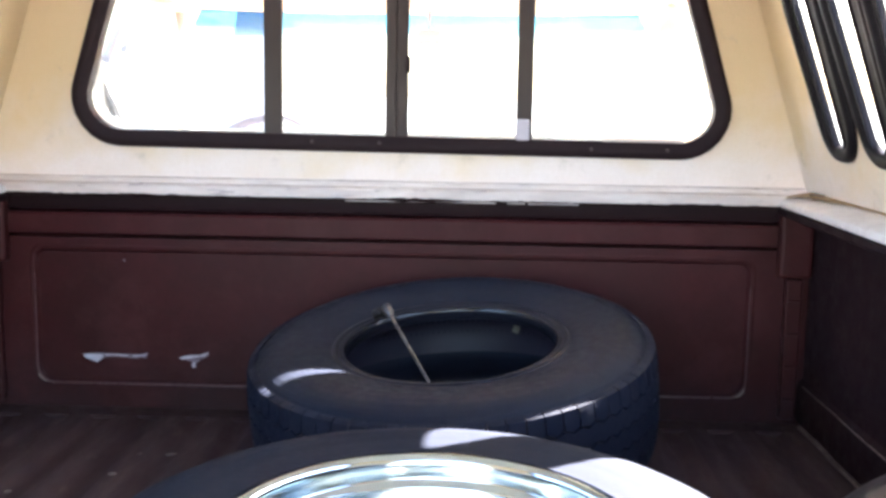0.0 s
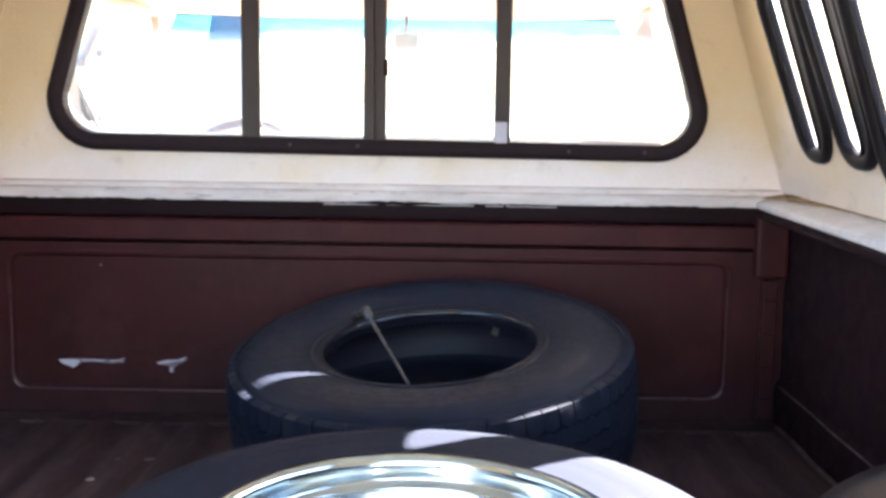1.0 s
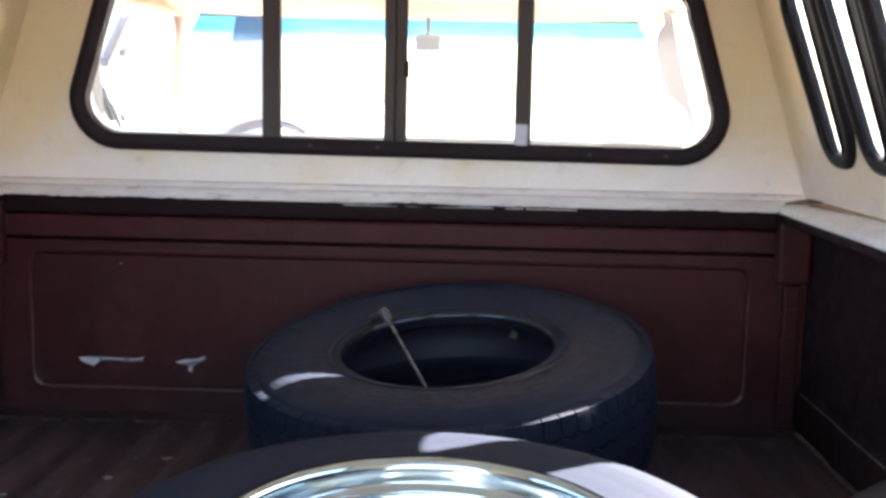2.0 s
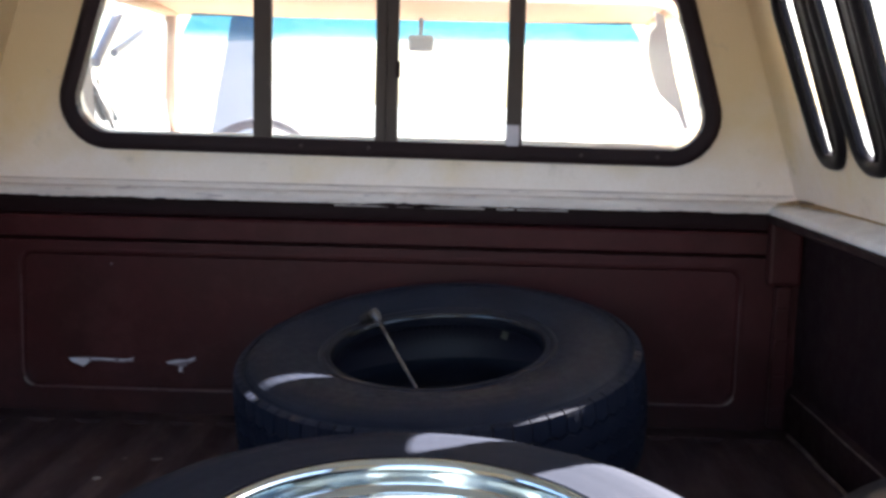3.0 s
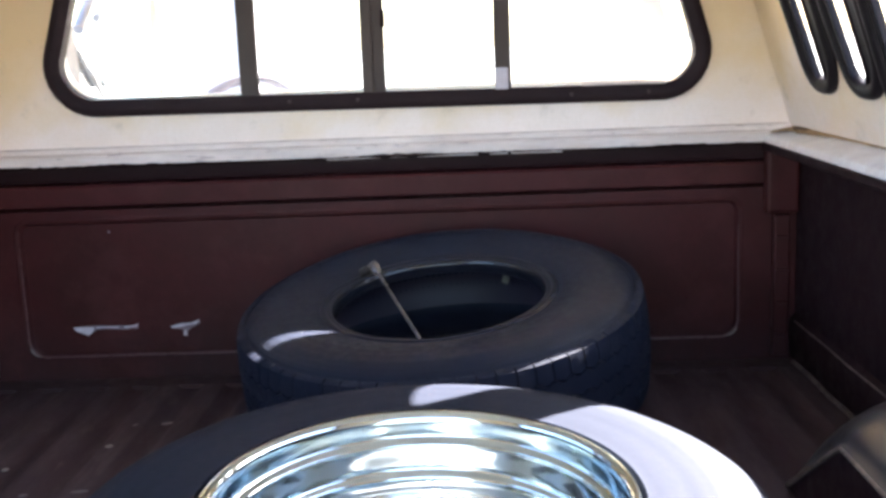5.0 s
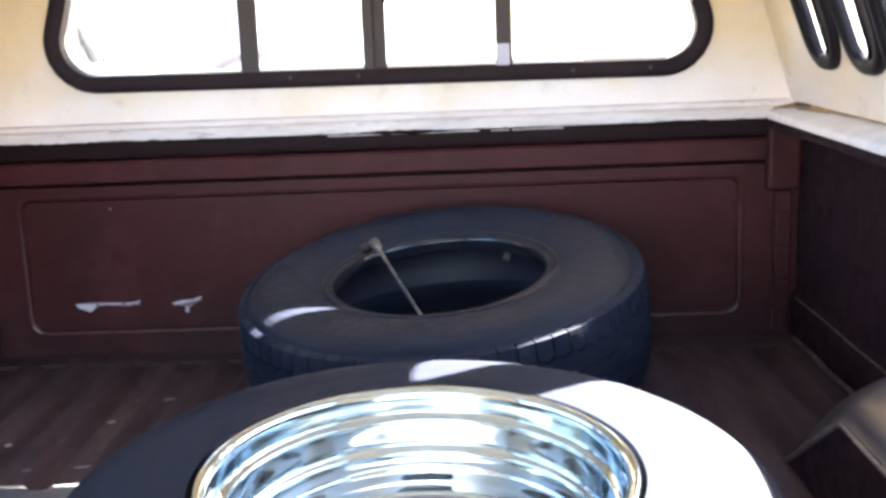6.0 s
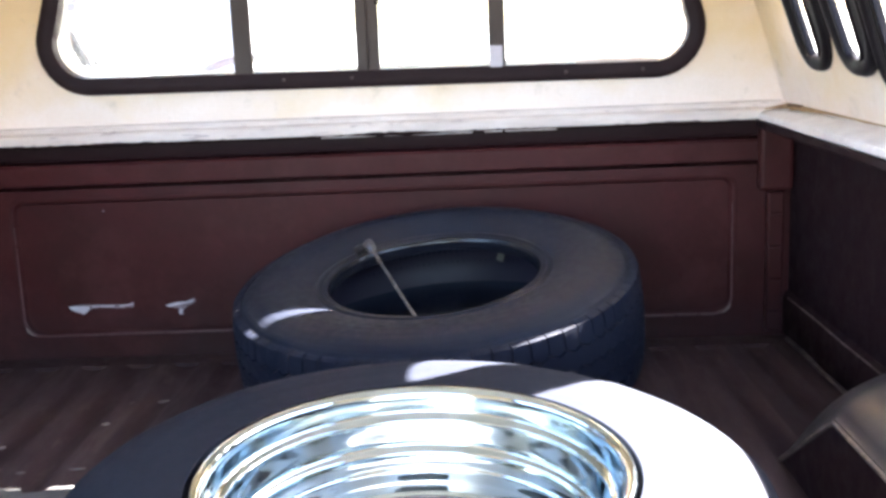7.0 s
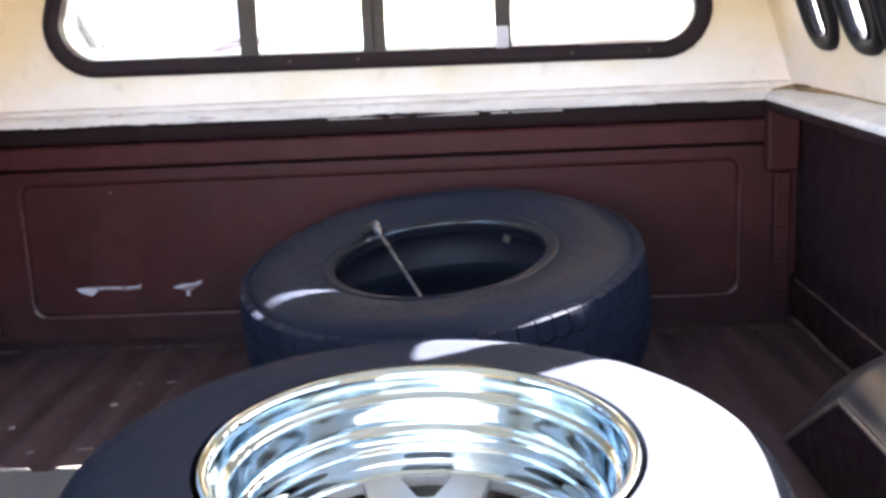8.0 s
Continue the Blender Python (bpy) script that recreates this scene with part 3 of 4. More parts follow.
ragged([(0.800, -0.028, 0.4575), (0.801, -0.10, 0.4580), (0.801, -0.20, 0.4580), (0.8015, -0.34, 0.4585), (0.8015, -0.62, 0.4585)], [0.040, 0.028, 0.012, 0.006, 0.003], "rust_streak", RUST, "brown rust and grime along the corner")
ragged([(0.793, -0.060, 0.4585), (0.795, -0.085, 0.4592), (0.796, -0.125, 0.4592)], [0.004, 0.013, 0.004], "rust_hole", DARK_RUST, "dark rusted spot")

# each slot's clear opening is narrower than its gasket: the rear leg of the inner frame is broad
slot_openings = [rounded([(c - 0.034, v_of(0.552)), (c + lo, v_of(0.552)), (c + hi, v_of(0.820)), (c - 0.012, v_of(0.820))], r, 6)
                 for c, lo, hi, r in ((SLOTS[0], 0.008, 0.049, 0.016), (SLOTS[1], 0.022, 0.066, 0.027))]
openings = slot_openings + [inset(big_outline, 0.044)]
n_win = 1
for side, m in ((side_r, MR), (side_l, ML)):
    for o, clear in zip(slot_outlines + [big_outline], openings):
        n_win += 1
        w = empty("window_%d" % n_win, Matrix.Identity(4), "canopy side window in a thick black rubber gasket", "window", "canopy side windows", "structure")
        part("gasket", border(o, gasket_section, m), SLOT_RUBBER, w, smooth=50)
        part("inner_frame", border(clear, [(0.0, 0.0065), (-0.004, 0.0075), (-0.009, 0.0060), (-0.011, 0.0030), (-0.011, -0.004), (0.0, -0.004)], m), SLOT_RUBBER, w, smooth=50)
        part("frame_web", plate(inset(o, 0.016), [inset(clear, -0.008)], m @ Matrix.Translation((0, 0, 0.0035)), -0.007), SLOT_RUBBER, w)
        p = part("pane", plate(inset(clear, -0.004), [], m @ Matrix.Translation((0, 0, -0.0005)), -0.003), PANE, w)
        p.visible_shadow = False

ceil = part("ceiling", extruded([(-wall_x(ROOF) - 0.01, ROOF), (wall_x(ROOF) + 0.01, ROOF), (wall_x(ROOF) - 0.05, ROOF + 0.03), (-wall_x(ROOF) + 0.05, ROOF + 0.03)], BACK, 0.012, "y"), LINING)
tagged(ceil, "off-white fibreglass canopy roof", "ceiling", kind="structure")

# rear end: the canopy's frame round the raised hatch's opening, and the lowered tailgate
rear_m = Matrix.Translation((0, BACK, 0)) @ FRONT
hatch = rounded([(-0.735, 0.458), (0.735, 0.458), (0.60, 0.935), (-0.60, 0.935)], 0.05, 6)
rear_shell = [(-wall_x(0.43) - 0.02, 0.43), (wall_x(0.43) + 0.02, 0.43), (wall_x(ROOF) + 0.02, ROOF + 0.02), (-wall_x(ROOF) - 0.02, ROOF + 0.02)]
tagged(part("wall_canopy_rear", plate(rear_shell, [hatch], rear_m, 0.02), LINING), "cream fibreglass rear frame round the open hatch", "wall", kind="structure")
gate = part("wall_tailgate", block(-0.80, 0.80, BACK - 0.50, BACK - 0.012, -0.055, -0.012, 0.010), BROWN_DARK)
tagged(gate, "brown steel tailgate, lowered flat", "wall", kind="structure")
for k in range(5):
    part("pressed_rib", block(-0.68, 0.68, BACK - 0.44 + 0.085 * k, BACK - 0.40 + 0.085 * k, -0.013, -0.008, 0.003), BROWN_DARK, gate)

# ---------------------------------------------------------------- front sliding window
win = empty("window_1", Matrix.Identity(4), "sliding canopy front window in a black frame with three uprights", "window", kind="structure")
part("window_frame", border(win_outline, [(0.0, 0.0), (0.001, 0.010), (0.006, 0.015), (0.018, 0.016), (0.026, 0.012), (0.0320, 0.011), (0.0330, 0.0), (0.0330, -0.02), (0.0, -0.014)], FRONT), GASKET, win, "black rubber and metal frame", smooth=50)
TOP, BOT = 0.844, 0.547
for a, b, y0, y1, mat_, nm in ((-0.2445, -0.2085, -0.006, 0.012, ALU, "upright"), (0.2410, 0.2730, -0.006, 0.012, ALU, "upright"),
                               (-0.010, 0.0115, -0.010, 0.010, ALU, "meeting_upright"), (0.0105, 0.034, -0.004, 0.014, ALU, "meeting_upright")):
    part(nm, block(a, b, y0, y1, BOT, TOP, 0.003), mat_, win)
part("latch", block(0.2415, 0.2665, -0.0125, -0.0062, 0.5475, 0.5885, 0.003), LATCH, win, "pale plastic pull tab")
part("catch", block(0.029, 0.038, -0.012, -0.004, 0.672, 0.704, 0.002), GASKET, win, "small black window catch")
for x, z in ((-0.150, 0.5395), (0.385, 0.5335), (-0.02, 0.5385), (0.53, 0.5335)):
    bm = lathe([(0.0001, 0.002), (0.002, 0.002), (0.0032, 0.0008), (0.0034, -0.001)], 12)
    bmesh.ops.transform(bm, matrix=Matrix.Translation((x, -0.016, z)) @ FRONT, verts=list(bm.verts))
    part("screw", bm, ALU, win)
lower = block(0.405, 0.562, -0.0095, -0.004, 0.5480, 0.5545, 0.001)
part("slide_track", lower, SEAL, win, "pale worn slide track")
for a, b in ((-0.66, -0.232), (-0.232, 0.0), (0.02, 0.255), (0.255, 0.66)):
    clipped = []
    for p in inset(win_outline, 0.026):
        clipped.append(Vector((min(max(p.x, a), b), p.y)))
    keep = [p for i, p in enumerate(clipped) if (p - clipped[i - 1]).length > 1e-4]
    q = part("pane", plate(keep, [], Matrix.Translation((0, 0.004, 0)) @ FRONT, -0.003), PANE, win)
    q.visible_shadow = False

# ---------------------------------------------------------------- pickup cab seen through the windows
cab = empty("pickup_cab", Matrix.Translation((0, 0.1, -0.3)), "white pickup cab with tan headliner and blue-tinted windscreen band", "vehicle cab")
cab_inv = Matrix.Translation((0, -0.1, 0.3))
def cab_part(name, bm, mat_, label="", parent=None, smooth=None):
    bmesh.ops.transform(bm, matrix=cab_inv, verts=list(bm.verts))
    return part(name, bm, mat_, parent or cab, label, smooth)
CROOF = 0.934
def cx(z):
    return 0.80 - 0.25 * max(0.0, z - 0.50)
rear_outline = rounded([(-0.650, 0.556), (0.665, 0.556), (0.575, 0.831), (-0.565, 0.831)], 0.08, 8)
cab_part("rear_panel", plate([(-cx(0), -0.3), (cx(0), -0.3), (cx(0.5), 0.5), (cx(0.84), 0.84), (0.690, 0.868), (0.66, 0.889), (0.60, 0.908), (0.45, CROOF), (-0.45, CROOF), (-0.60, 0.908), (-0.66, 0.889), (-0.690, 0.868), (-cx(0.84), 0.84), (-cx(0.5), 0.5)], [rear_outline],
         Matrix.Translation((0, 0.10, 0)) @ FRONT, -0.03), WHITE)
g = cab_part("rear_pane", plate(inset(rear_outline, -0.008), [], Matrix.Translation((0, 0.115, 0)) @ FRONT, -0.004), CAB_PANE)
g.visible_shadow = False
bm = bmesh.new()
rows_ = []
for y, up in ((0.101, -0.002), (0.115, 0.0), (0.25, 0.012), (0.5, 0.016), (0.8, 0.012), (1.0, -0.02)):
    line = [(-0.69, 0.867), (-0.66, 0.888), (-0.60, 0.907), (-0.45, CROOF - 0.001), (0.0, CROOF), (0.45, CROOF - 0.001), (0.60, 0.907), (0.66, 0.888), (0.69, 0.867)]
    rows_.append([bm.verts.new((x, y, z + up)) for x, z in line] + [bm.verts.new((x, y, z + up - 0.012)) for x, z in reversed(line)])
for a, b in zip(rows_, rows_[1:]):
    for i in range(len(a)):
        j = (i + 1) % len(a)
        bm.faces.new((a[i], a[j], b[j], b[i]))
bm.faces.new(rows_[0]), bm.faces.new(rows_[-1])
cab_part("roof_panel", bm, WHITE, smooth=40)
cab_part("headliner", extruded([(0.131, 0.850), (0.25, 0.868), (0.7, 0.872), (1.00, 0.855), (1.00, 0.876), (0.131, 0.876)], -0.66, 0.66), TAN, "tan cloth headliner", smooth=40)
# windscreen: glass with a blue shade band at its top
def screen(z0, z1, out=0.0, sag=0.0, half=0.72, top=0.94):
    bm = bmesh.new()
    n = 16
    def y_of(x, z):
        return 1.02 + (0.862 - z) * 1.0 - 0.10 * (x / 0.75) ** 2 + out
    lo = []
    for x in (-half + 2 * half * k / n for k in range(n + 1)):
        z = z0 - sag * (x / 0.66) ** 2
        lo.append(bm.verts.new((x, y_of(x, z), z)))
    hi = [bm.verts.new((x * top, y_of(x, z1), z1)) for x in (-half + 2 * half * k / n for k in range(n + 1))]
    for k in range(n):
        bm.faces.new((lo[k], lo[k + 1], hi[k + 1], hi[k]))
    return bm
g = cab_part("windscreen", screen(0.42, 0.862), PANE)
g.visible_shadow = False
g = cab_part("shade_band", screen(0.803, 0.862, -0.004, 0.022, 0.665, 0.90), SHADE_BAND, "blue tinted windscreen shade band")
g.visible_shadow = False
for sx in (-1, 1):
    # right pillar coloured white for the glare that washes it out
    cab_part("front_pillar", tube([(sx * 0.660, 0.94, 0.876), (sx * 0.674, 1.00, 0.82), (sx * 0.702, 1.09, 0.735), (sx * 0.738, 1.22, 0.60), (sx * 0.762, 1.40, 0.42)], 0.016, 10), TRIM if sx < 0 else WHITE, "slim windscreen pillar", smooth=60)
    cab_part("door_pillar", extruded([(0.132, 0.52), (0.36, 0.52), (0.30, 0.866), (0.132, 0.866)], *sorted((sx * 0.672, sx * 0.70))), VINYL, "pale vinyl-covered door pillar")
    cab_part("door", block(*sorted((sx * 0.70, sx * 0.80)), 0.131, 1.38, -0.28, 0.520, 0.02), WHITE)
    cab_part("window_rail", block(*sorted((sx * 0.645, sx * 0.695)), 0.131, 0.99, 0.850, 0.872, 0.008), TAN)
bm = bmesh.new()
strap = [(0.563, 0.831), (0.580, 0.824), (0.588, 0.800), (0.593, 0.775), (0.613, 0.690), (0.634, 0.620), (0.646, 0.584), (0.637, 0.582), (0.618, 0.625), (0.598, 0.640), (0.578, 0.659), (0.560, 0.701), (0.549, 0.749), (0.554, 0.785), (0.566, 0.802)]
extruded_pts = [[bm.verts.new((x, y, z)) for x, z in strap] for y in (0.290, 0.304)]
for k in range(len(strap)):
    n = (k + 1) % len(strap)
    bm.faces.new((extruded_pts[0][k], extruded_pts[0][n], extruded_pts[1][n], extruded_pts[1][k]))
bm.faces.new(extruded_pts[0][::-1]), bm.faces.new(extruded_pts[1])
cab_part("belt_guide", bm, BELT, "pale lavender-grey seat-belt guide")
for a, b, r in (((-0.742, 0.83, 0.902), (-0.742, 0.560, 0.705), 0.014), ((-0.742, 0.95, 0.805), (-0.742, 0.70, 0.735), 0.011)):
    cab_part("vent_frame", tube([a, b], r, 8), VENT, "grey quarter-light frame", smooth=60)
cab_part("dashboard", extruded([(1.05, 0.18), (1.03, 0.40), (1.10, 0.465), (1.40, 0.45), (1.48, 0.40), (1.48, 0.18)], -0.74, 0.74), TRIM, "brown dashboard", smooth=30)
cab_part("bench_seat", block(-0.66, 0.66, 0.16, 0.32, -0.10, 0.545, 0.05, seg=4), VINYL, "pale grey vinyl bench seat back", smooth=50)
cab_part("cab_floor", block(-0.78, 0.78, 0.131, 1.48, -0.30, -0.27, 0.005), TRIM)
wheel_m = Matrix.Translation((-0.405, 0.86, 0.418)) @ pose(0, 0, 0, 62, 0, 0).to_4x4()
bm = bmesh.new()
ring = [(0.165 * math.cos(a), 0.165 * math.sin(a), 0) for a in (2 * math.pi * k / 48 for k in range(49))]
tube(ring, 0.014, 10, bm)
for a in (0.5, math.pi - 0.5, math.pi * 1.5):
    tube([(0, 0, -0.01), (0.16 * math.cos(a), 0.16 * math.sin(a), 0)], 0.011, 8, bm)
bmesh.ops.transform(bm, matrix=wheel_m, verts=list(bm.verts))
# wheel and mirror take a lighter grey in place of glare over them
cab_part("steering_wheel", bm, VINYL, "grey steering wheel", smooth=60)
mirror = block(-0.005, 0.068, 0.90, 0.925, 0.765, 0.810, 0.01)
tube([(0.03, 0.92, 0.81), (0.03, 0.95, 0.87)], 0.006, 8, mirror)
cab_part("rear_view_mirror", mirror, VINYL, "grey rear-view mirror")
bm = tube([(-0.90, 0.935, 0.722), (-0.90, 1.06, 0.640), (-0.90, 1.19, 0.560)], 0.012, 10)
tube([(-0.90, 0.98, 0.66), (-0.90, 1.10, 0.57)], 0.022, 10, bm)
tube([(-0.90, 0.96, 0.69), (-0.82, 0.98, 0.50)], 0.008, 8, bm)
cab_part("door_mirror", bm, STEEL, "chromed door mirror on a bracket", smooth=60)
cab_part("bonnet", extruded([(1.48, 0.30), (1.48, 0.41), (1.60, 0.40), (2.30, 0.33), (2.42, 0.26), (2.42, -0.2), (1.48, -0.2)], -0.80, 0.80), WHITE)

# ---------------------------------------------------------------- tyres
def tyre_profiles(bead, radius, half, valley=0.0, full=0.0):
    """Outer and inner half sections (radius, height above the mid plane), top side."""
    w = radius - bead
    outer = [(bead, half * 0.80), (bead + 0.004, half * 0.875), (bead + 0.012, half * 0.905), (bead + 0.20 * w, half * 0.965), (bead + 0.36 * w, half * 1.0),
             (bead + 0.52 * w, half * 0.995), (bead + 0.68 * w, half * 0.95), (bead + 0.82 * w, half * 0.865), (bead + 0.895 * w, half * 0.79)]
    if full:                                             # unmounted tyre: sidewall made fuller to fit the outline the camera sees
        outer[3:] = [(bead + 0.20 * w, half * 0.975), (bead + 0.36 * w, half * 1.03), (bead + 0.52 * w, half * 1.055), (bead + 0.68 * w, half * 1.040), (bead + 0.79 * w, half * 0.985), (bead + 0.850 * w, half * 0.930), (bead + 0.872 * w, half * 0.880), (bead + 0.895 * w, half * 0.860)]
    if valley:
        outer[:5] = [(bead, half * 0.74), (bead + 0.009, half * 0.745), (bead + 0.0105, half * 0.84), (bead + 0.0118, half * 0.970), (bead + 0.0140, half * 0.997), (bead + 0.36 * w, half * 1.0)]
    inner = [(bead, half * (0.74 if valley else 0.80)), (bead + 0.006, half * 0.70), (bead + 0.16 * w, half * 0.78), (bead + 0.40 * w, half * 0.85), (bead + 0.66 * w, half * 0.78), (bead + 0.84 * w, half * 0.58), (bead + 0.90 * w, 0.0)]
    return smooth_profile(outer, 4), smooth_profile(inner, 4)


def ridged(prof, every=3, h=0.0004):
    """Fine raised rings on a sidewall."""
    return [(r, z + (h if i % every == 0 else 0)) for i, (r, z) in enumerate(prof)]


def carcass(bead, radius, half, crown_drop=0.012, shoulder=0.70, valley=0.0, full=0.0):
    out, inn = tyre_profiles(bead, radius, half, valley, full)
    top = ridged(out)
    base_r = radius - crown_drop
    crown = [(base_r, half * shoulder), (base_r + 0.002, half * 0.4), (base_r + 0.003, 0.0)]
    upper = inn[::-1] + top[1:] + crown
    loop = upper + [(r, -z) for r, z in reversed(upper[1:-1])]
    return lathe(loop, 144, closed=True)


def tread_blocks(radius, half, rows=5, around=112, edge=0.88):
    """Ribs with zigzag grooves; the shoulder ribs are cut into lugs and rounded over the edge."""
    bm = bmesh.new()
    span = edge - 0.02
    edges = [span * (2 * k / rows - 1) for k in range(rows + 1)]
    gap, zig, floor_r = 0.020, 0.034, radius - 0.0125
    step = 2 * math.pi / around

    def ring_r(t):
        return radius - 0.006 * abs(t / edge) ** 2.5

    for r in range(rows):
        for k in range(around):
            cut = r in (0, rows - 1) and k % 2 == 0
            a0, a1 = k * step, (k + 1) * step - (step * 0.16 if cut else 0.0)
            cols = []
            for n, a in ((k, a0), (k + 1, a1)):
                z = zig * (1 if n % 2 else -1)
                lo, hi = edges[r] + gap + z, edges[r + 1] - gap + z
                levels = [lo, hi]
                if r == 0:
                    levels = [-edge, -edge + 0.03, -edge + 0.11, hi]
                if r == rows - 1:
                    levels = [lo, edge - 0.11, edge - 0.03, edge]
                pts = [(floor_r - (0.006 if abs(levels[0]) > edge - 0.01 else 0), levels[0])]
                for t in levels:
                    drop = 0.0085 if abs(t) > edge - 0.01 else 0.0008 if abs(t) > edge - 0.06 else 0.0
                    pts.append((ring_r(t) - drop, t))
                pts.append((floor_r - (0.006 if abs(levels[-1]) > edge - 0.01 else 0), levels[-1]))
                cols.append([bm.verts.new((q * math.cos(a), q * math.sin(a), t * half)) for q, t in pts])
            p, q = cols
            for n in range(len(p) - 1):
                bm.faces.new((p[n], q[n], q[n + 1], p[n + 1]))
            if cut or k % 2 == 1 and r in (0, rows - 1):
                bm.faces.new(p), bm.faces.new(q)
    return bm


# spare tyre, no rim, lying against the bulkhead
SP_N = Matrix.Rotation(radians(-4.1), 4, "Y") @ Matrix.Rotation(radians(7.6), 4, "X")
SP_C = Vector((0.1307, -0.3506, 0.2237)) - SP_N.to_3x3() @ Vector((0, 0, 0.080))
spare = empty("spare_tyre", Matrix.Translation(SP_C) @ SP_N, "black worn bare tyre without a rim lying against the bulkhead", "tyre")
def far_side_raised(bm, lift=0.0125):
    """Far side pushed up to fit the tyre's outline as the camera sees it."""
    for v in bm.verts:
        r = math.hypot(v.co.x, v.co.y)
        out = min(1.0, max(0.0, (r - 0.20) / 0.07))
        v.co.z += lift * out * max(0.0, v.co.y / 0.34) ** 1.3 * max(0.0, v.co.z) / 0.09
    return bm
part("carcass", far_side_raised(carcass(0.176, 0.3365, 0.093, full=1.0)), RUBBER, spare, smooth=50)
part("tread", far_side_raised(tread_blocks(0.3375, 0.093, around=148, edge=0.885)), TREAD, spare, "worn tread ribs with zigzag grooves", smooth=35)
bm = lathe(smooth_profile([(0.1840, 0.0640), (0.2030, 0.0695), (0.2430, 0.0755), (0.2840, 0.0690), (0.3110, 0.0510), (0.3200, 0.0), (0.3110, -0.0510)], 5), 360)
for v in bm.verts:                                       # fine cross ribs moulded into the liner
    a = math.atan2(v.co.y, v.co.x)
    k = 1 - 0.0022 * (round(a / (2 * math.pi) * 360) % 2) * max(0.0, 1 - abs(v.co.z) / 0.05)
    v.co.x, v.co.y = v.co.x * k, v.co.y * k
part("liner", bm, LINER, spare, "finely ribbed black inner liner", smooth=50)
bm = lathe(smooth_profile([(0.1732, 0.066), (0.1730, 0.0780), (0.1755, 0.0845), (0.1800, 0.0868), (0.1842, 0.0868), (0.1872, 0.0892), (0.1915, 0.0898), (0.1955, 0.0880), (0.1985, 0.0840)], 4), 144)
part("bead_ring", bm, RING, spare, "glossy raised rings beside the bead", smooth=50)
bm = lathe(smooth_profile([(0.1726, 0.064), (0.1722, 0.0770), (0.1732, 0.0815), (0.1756, 0.0852), (0.1772, 0.0850)], 4), 144)
part("bead_lip", bm, BEAD, spare, "smooth shiny bead lip", smooth=50)
bm = block(-0.0065, 0.0065, -0.0075, 0.0075, -0.0008, 0.0008, 0.0006)
tag_n = Vector((0.27, 0.96, 0.07)).normalized()
tag_m = Matrix.Translation(Vector((0.250, -0.053, 0.189)) - tag_n * 0.0015) @ tag_n.to_track_quat("Z", "Y").to_matrix().to_4x4() @ Matrix.Rotation(0.3, 4, "Z")
bmesh.ops.transform(bm, matrix=(Matrix.Translation(SP_C) @ SP_N).inverted() @ tag_m, verts=list(bm.verts))
part("sticker", bm, STICKER, spare, "small yellowed label inside the tyre")

# lug wrench leaning out of the spare tyre
wr_top, wr_low = Vector((0.0165, -0.245, 0.2600)), Vector((0.1940, -0.560, 0.060))
d = (wr_top - wr_low).normalized()
wrench = empty("lug_wrench", Matrix.Translation(wr_low), "thin steel lug wrench leaning out of the spare tyre", "wrench")
o = wr_low
part("shaft", tube([wr_low - o, wr_low.lerp(wr_top, 0.5) - o, wr_top - d * 0.008 - o, wr_top + Vector((-0.003, 0.002, 0.001)) - o], 0.0028, 12), STEEL, wrench, smooth=60)
arm_end = wr_top + Vector((-0.022, 0.012, -0.013))          # the short arm lies on the bead
part("elbow", tube([wr_top - d * 0.020 - o, wr_top - d * 0.012 - o, wr_top - d * 0.002 - o, wr_top + d * 0.006 - o, wr_top + d * 0.009 - o], 0.009, 14, radii=[0.0040, 0.0078, 0.0092, 0.0088, 0.0055]), STEEL, wrench, "forged bend of the wrench", smooth=50)
arm = arm_end - wr_top
part("socket", tube([wr_top + arm * 0.1 - o, wr_top + arm * 0.45 - o, wr_top + arm * 0.5 - o, arm_end - o, arm_end + arm * 0.04 - o], 0.009, 14, radii=[0.0062, 0.0066, 0.0088, 0.0092, 0.0075]), BLACKENED, wrench, "dark worn socket end", smooth=50)

# mounted wheel in the foreground
WH_N = Matrix.Rotation(radians(0.4), 4, "Y") @ Matrix.Rotation(radians(3.2), 4, "X")
WH_F = Vector((0.1309, -1.1696, 0.2296))                   # middle of the rim's upper flange
WH_C = WH_F - WH_N.to_3x3() @ Vector((0, 0, 0.105 * 1.0235))
wheel = empty("wheel", Matrix.Translation(WH_C) @ WH_N @ Matrix.Scale(1.0235, 4), "black tyre on a deep chromed steel rim lying flat", "wheel")
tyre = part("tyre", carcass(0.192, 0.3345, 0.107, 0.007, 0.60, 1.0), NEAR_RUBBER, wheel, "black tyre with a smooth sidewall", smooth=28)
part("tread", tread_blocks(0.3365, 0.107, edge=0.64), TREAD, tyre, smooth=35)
barrel = smooth_profile([(0.1905, 0.0985), (0.1965, 0.1005), (0.1985, 0.1045), (0.1965, 0.1075), (0.1925, 0.1082), (0.1880, 0.1060), (0.1852, 0.1000), (0.1842, 0.091), (0.1830, 0.084),
                         (0.1795, 0.0805), (0.1755, 0.078), (0.1745, 0.070), (0.1735, 0.056), (0.1715, 0.050), (0.1665, 0.046), (0.1645, 0.038), (0.1640, 0.030), (0.1622, 0.0262), (0.1617, 0.016), (0.1608, 0.011), (0.1592, 0.0)], 4)
barrel += [(0.164, -0.09), (0.190, -0.098), (0.190, -0.101), (0.166, -0.094), (0.1655, 0.0), (0.1668, 0.036), (0.176, 0.050), (0.178, 0.074), (0.187, 0.082)]
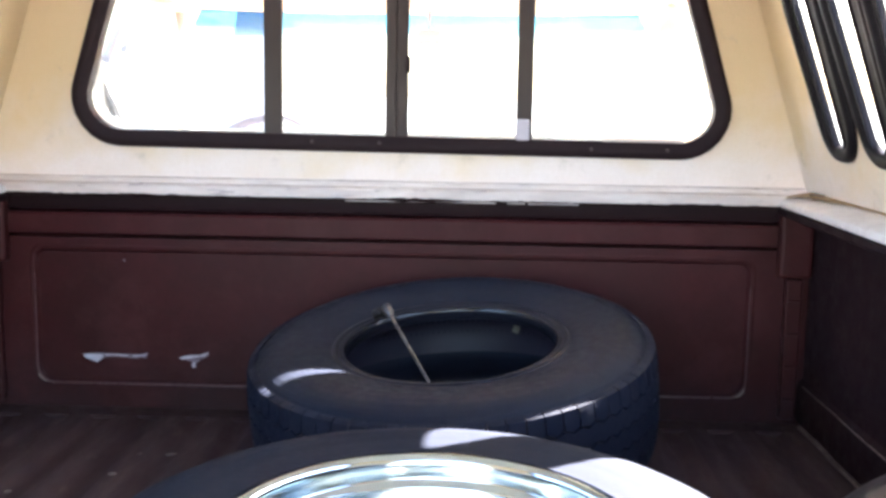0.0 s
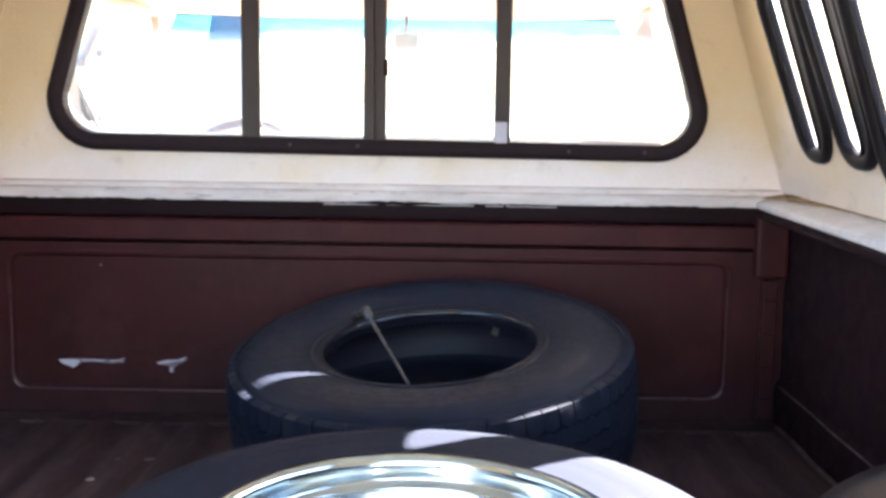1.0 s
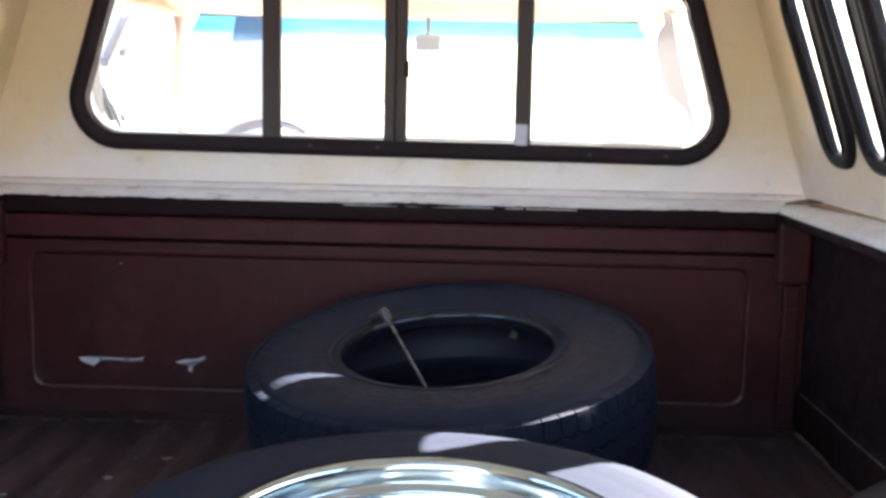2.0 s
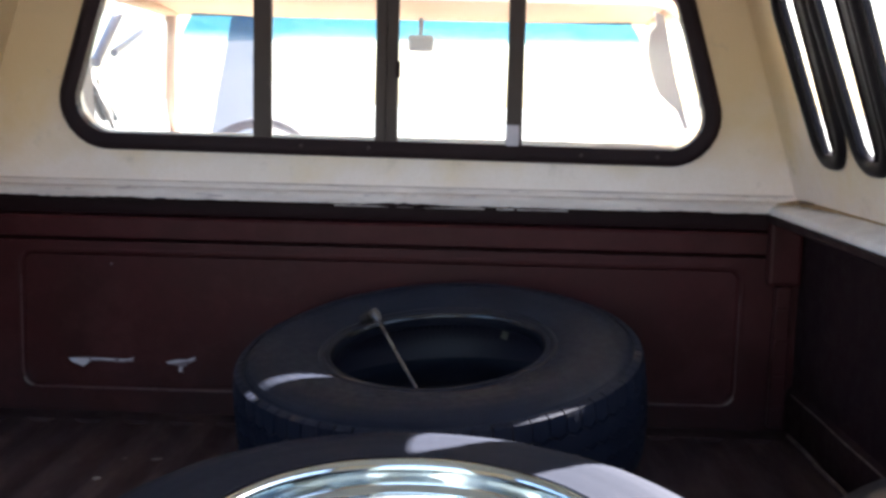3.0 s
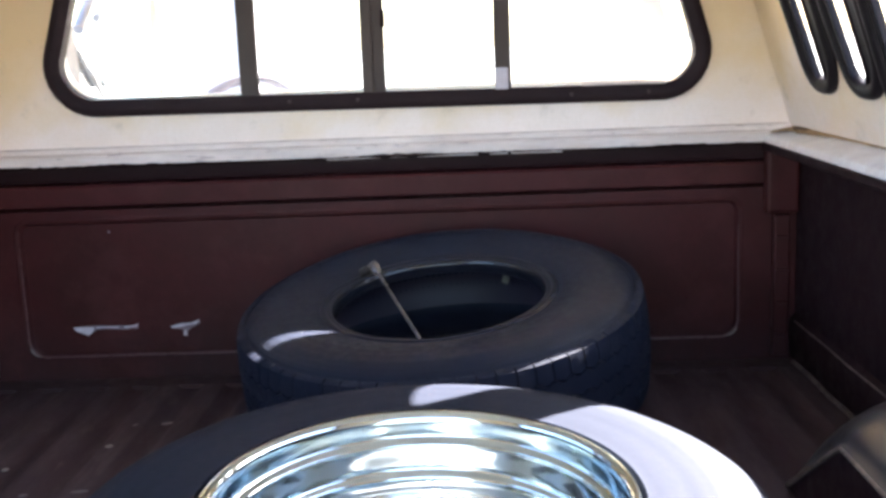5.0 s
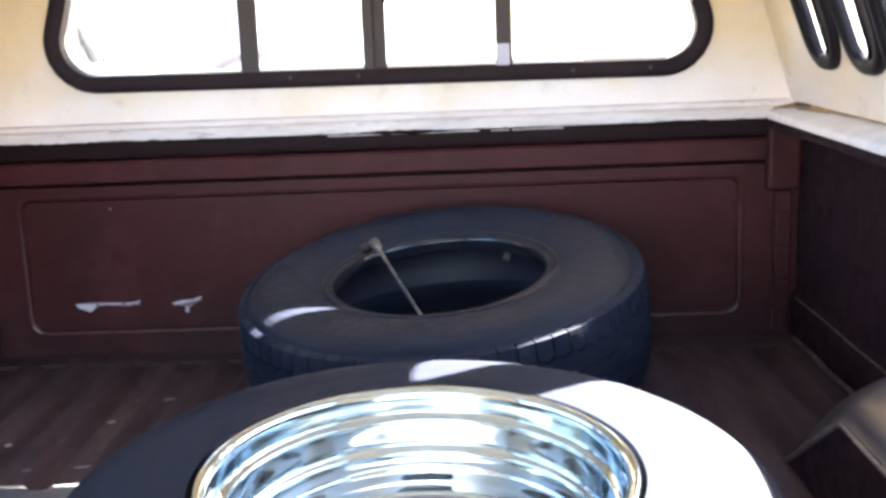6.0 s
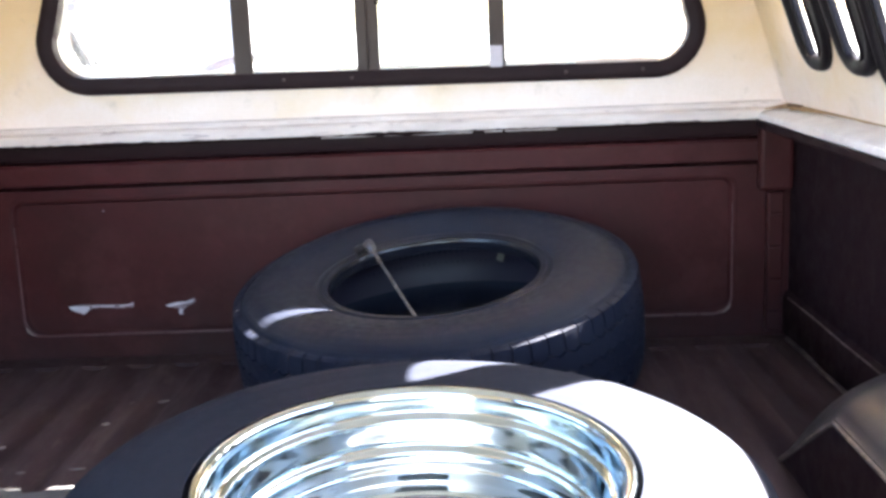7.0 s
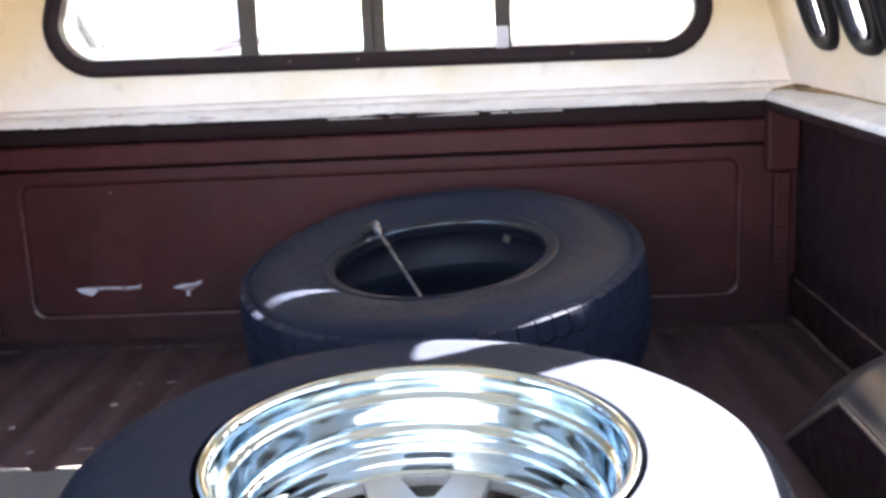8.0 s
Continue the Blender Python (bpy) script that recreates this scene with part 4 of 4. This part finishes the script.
rim = part("rim", lathe(barrel, 144, closed=True), CHROME, wheel, "chromed deep-dish rim barrel", smooth=35)
# centre disc with ten tapered openings
HOLES = 10
def hole_shape(a):
    pts = []
    for r, w in ((0.1515, -0.029), (0.1540, 0.0), (0.1515, 0.029), (0.106, 0.009), (0.104, 0.0), (0.106, -0.009)):
        pts.append(Vector((r * math.cos(a) - w * math.sin(a), r * math.sin(a) + w * math.cos(a))))
    return rounded(pts, 0.0035, 3)
disc_outline = [Vector((0.1595 * math.cos(2 * math.pi * k / 120), 0.1595 * math.sin(2 * math.pi * k / 120))) for k in range(120)]
holes = [hole_shape(math.pi / 2 + 0.02 + 2 * math.pi * k / HOLES) for k in range(HOLES)]
bore = [Vector((0.042 * math.cos(2 * math.pi * k / 48), 0.042 * math.sin(2 * math.pi * k / 48))) for k in range(48)]
part("spoked_centre", plate(disc_outline, holes + [bore], Matrix.Translation((0, 0, 0.0)), -0.012), SPOKE, rim, "grey ten-spoke wheel centre")
part("centre_collar", lathe([(0.1560, 0.0005), (0.1575, 0.003), (0.1600, 0.004), (0.1600, 0.0005)], 120), CHROME, rim, smooth=50)
part("hub_ring", lathe([(0.042, 0.0005), (0.046, 0.010), (0.056, 0.008), (0.066, 0.0005)], 64), SPOKE, rim, smooth=50)

# ---------------------------------------------------------------- odds and ends on the bed floor
board_outline = [Vector(p) for p in ((-0.80, -1.05), (-0.360, -1.05), (-0.378, -0.667), (-0.415, -0.670), (-0.420, -0.684), (-0.447, -0.687), (-0.458, -0.671), (-0.80, -0.668))]
board = part("board", plate(board_outline, [], Matrix.Translation((0, 0, 0.0005)), 0.0110), BOARD)
tagged(board, "grey board with a notched edge on the bed floor", "board")
random.seed(4)
def crumb(x, y, s, long, turn):
    bm = bmesh.new()
    bmesh.ops.create_icosphere(bm, subdivisions=2, radius=1)
    for v in bm.verts:
        v.co = Vector((v.co.x * s * long * random.uniform(0.85, 1.2), v.co.y * s * random.uniform(0.7, 1.15), v.co.z * s * 0.5 * random.uniform(0.7, 1.2)))
    ob = part("pebble", bm, GRIT if long < 1.5 else PALE)
    ob.location = (x, y, s * 0.4)
    ob.rotation_euler.z = turn
    return tagged(ob, "small pale bit of grit on the bed floor" if long < 1.5 else "thin pale splinter on the bed floor", "grit", "grit on the bed floor")
for x, y, s, long, turn in ((-0.424, -0.394, 0.0052, 1.4, 0.2), (-0.356, -0.287, 0.0042, 2.6, 0.35), (-0.412, -0.288, 0.0030, 2.0, 0.8),
                            (-0.560, -0.486, 0.0045, 1.3, 0.9), (-0.409, -0.582, 0.0032, 4.2, 0.12), (-0.490, -0.590, 0.0034, 2.2, 0.1)):
    crumb(x, y, s, long, turn)

# ---------------------------------------------------------------- seen beyond the windscreen
# upright of unknown kind, placed to fit the camera's view, lightened for glare
bm = block(-3.33, -2.50, 11.9, 12.7, -0.72, 2.3, 0.05)
for v in bm.verts:                                      # its outer face leans in towards the top, to fit the slanted edge in view
    v.co.x += 0.27 * max(0.0, v.co.z - 0.3) * (-2.50 - v.co.x) / 0.83
pillar = part("grey_upright", bm, material("upright_grey", (0.33, 0.33, 0.385), 0.9, second=(0.28, 0.28, 0.33), big=2, fine=20, bump=0.4))
part("cap", block(-2.88, -2.41, 11.8, 12.8, 2.3, 2.42, 0.03), WHITE, pillar)
tagged(pillar, "grey upright of unknown kind beyond the windscreen", "pillar")

# the pickup stands on its four road wheels
axle = part("chassis_rail", block(-0.42, 0.42, -2.30, 2.10, -0.42, -0.301, 0.02), DARK)
tagged(axle, "dark steel chassis under the pickup", "chassis")
road = empty("road_wheel", pose(0.78, -1.17, -0.385, 0, 90, 0), "black road tyre on a chromed rim under the pickup", "wheel", "road wheels")
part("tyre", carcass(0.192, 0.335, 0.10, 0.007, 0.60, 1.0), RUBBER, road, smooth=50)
part("rim", lathe([(0.195, 0.09), (0.185, 0.08), (0.165, 0.04), (0.06, 0.03), (0.001, 0.045)], 64), CHROME, road, smooth=40)
for x, y, a in ((-0.78, -1.17, -90), (0.78, 1.85, 90), (-0.78, 1.85, -90)):
    copy_thing(road, pose(x, y, -0.385, 0, a, 0))
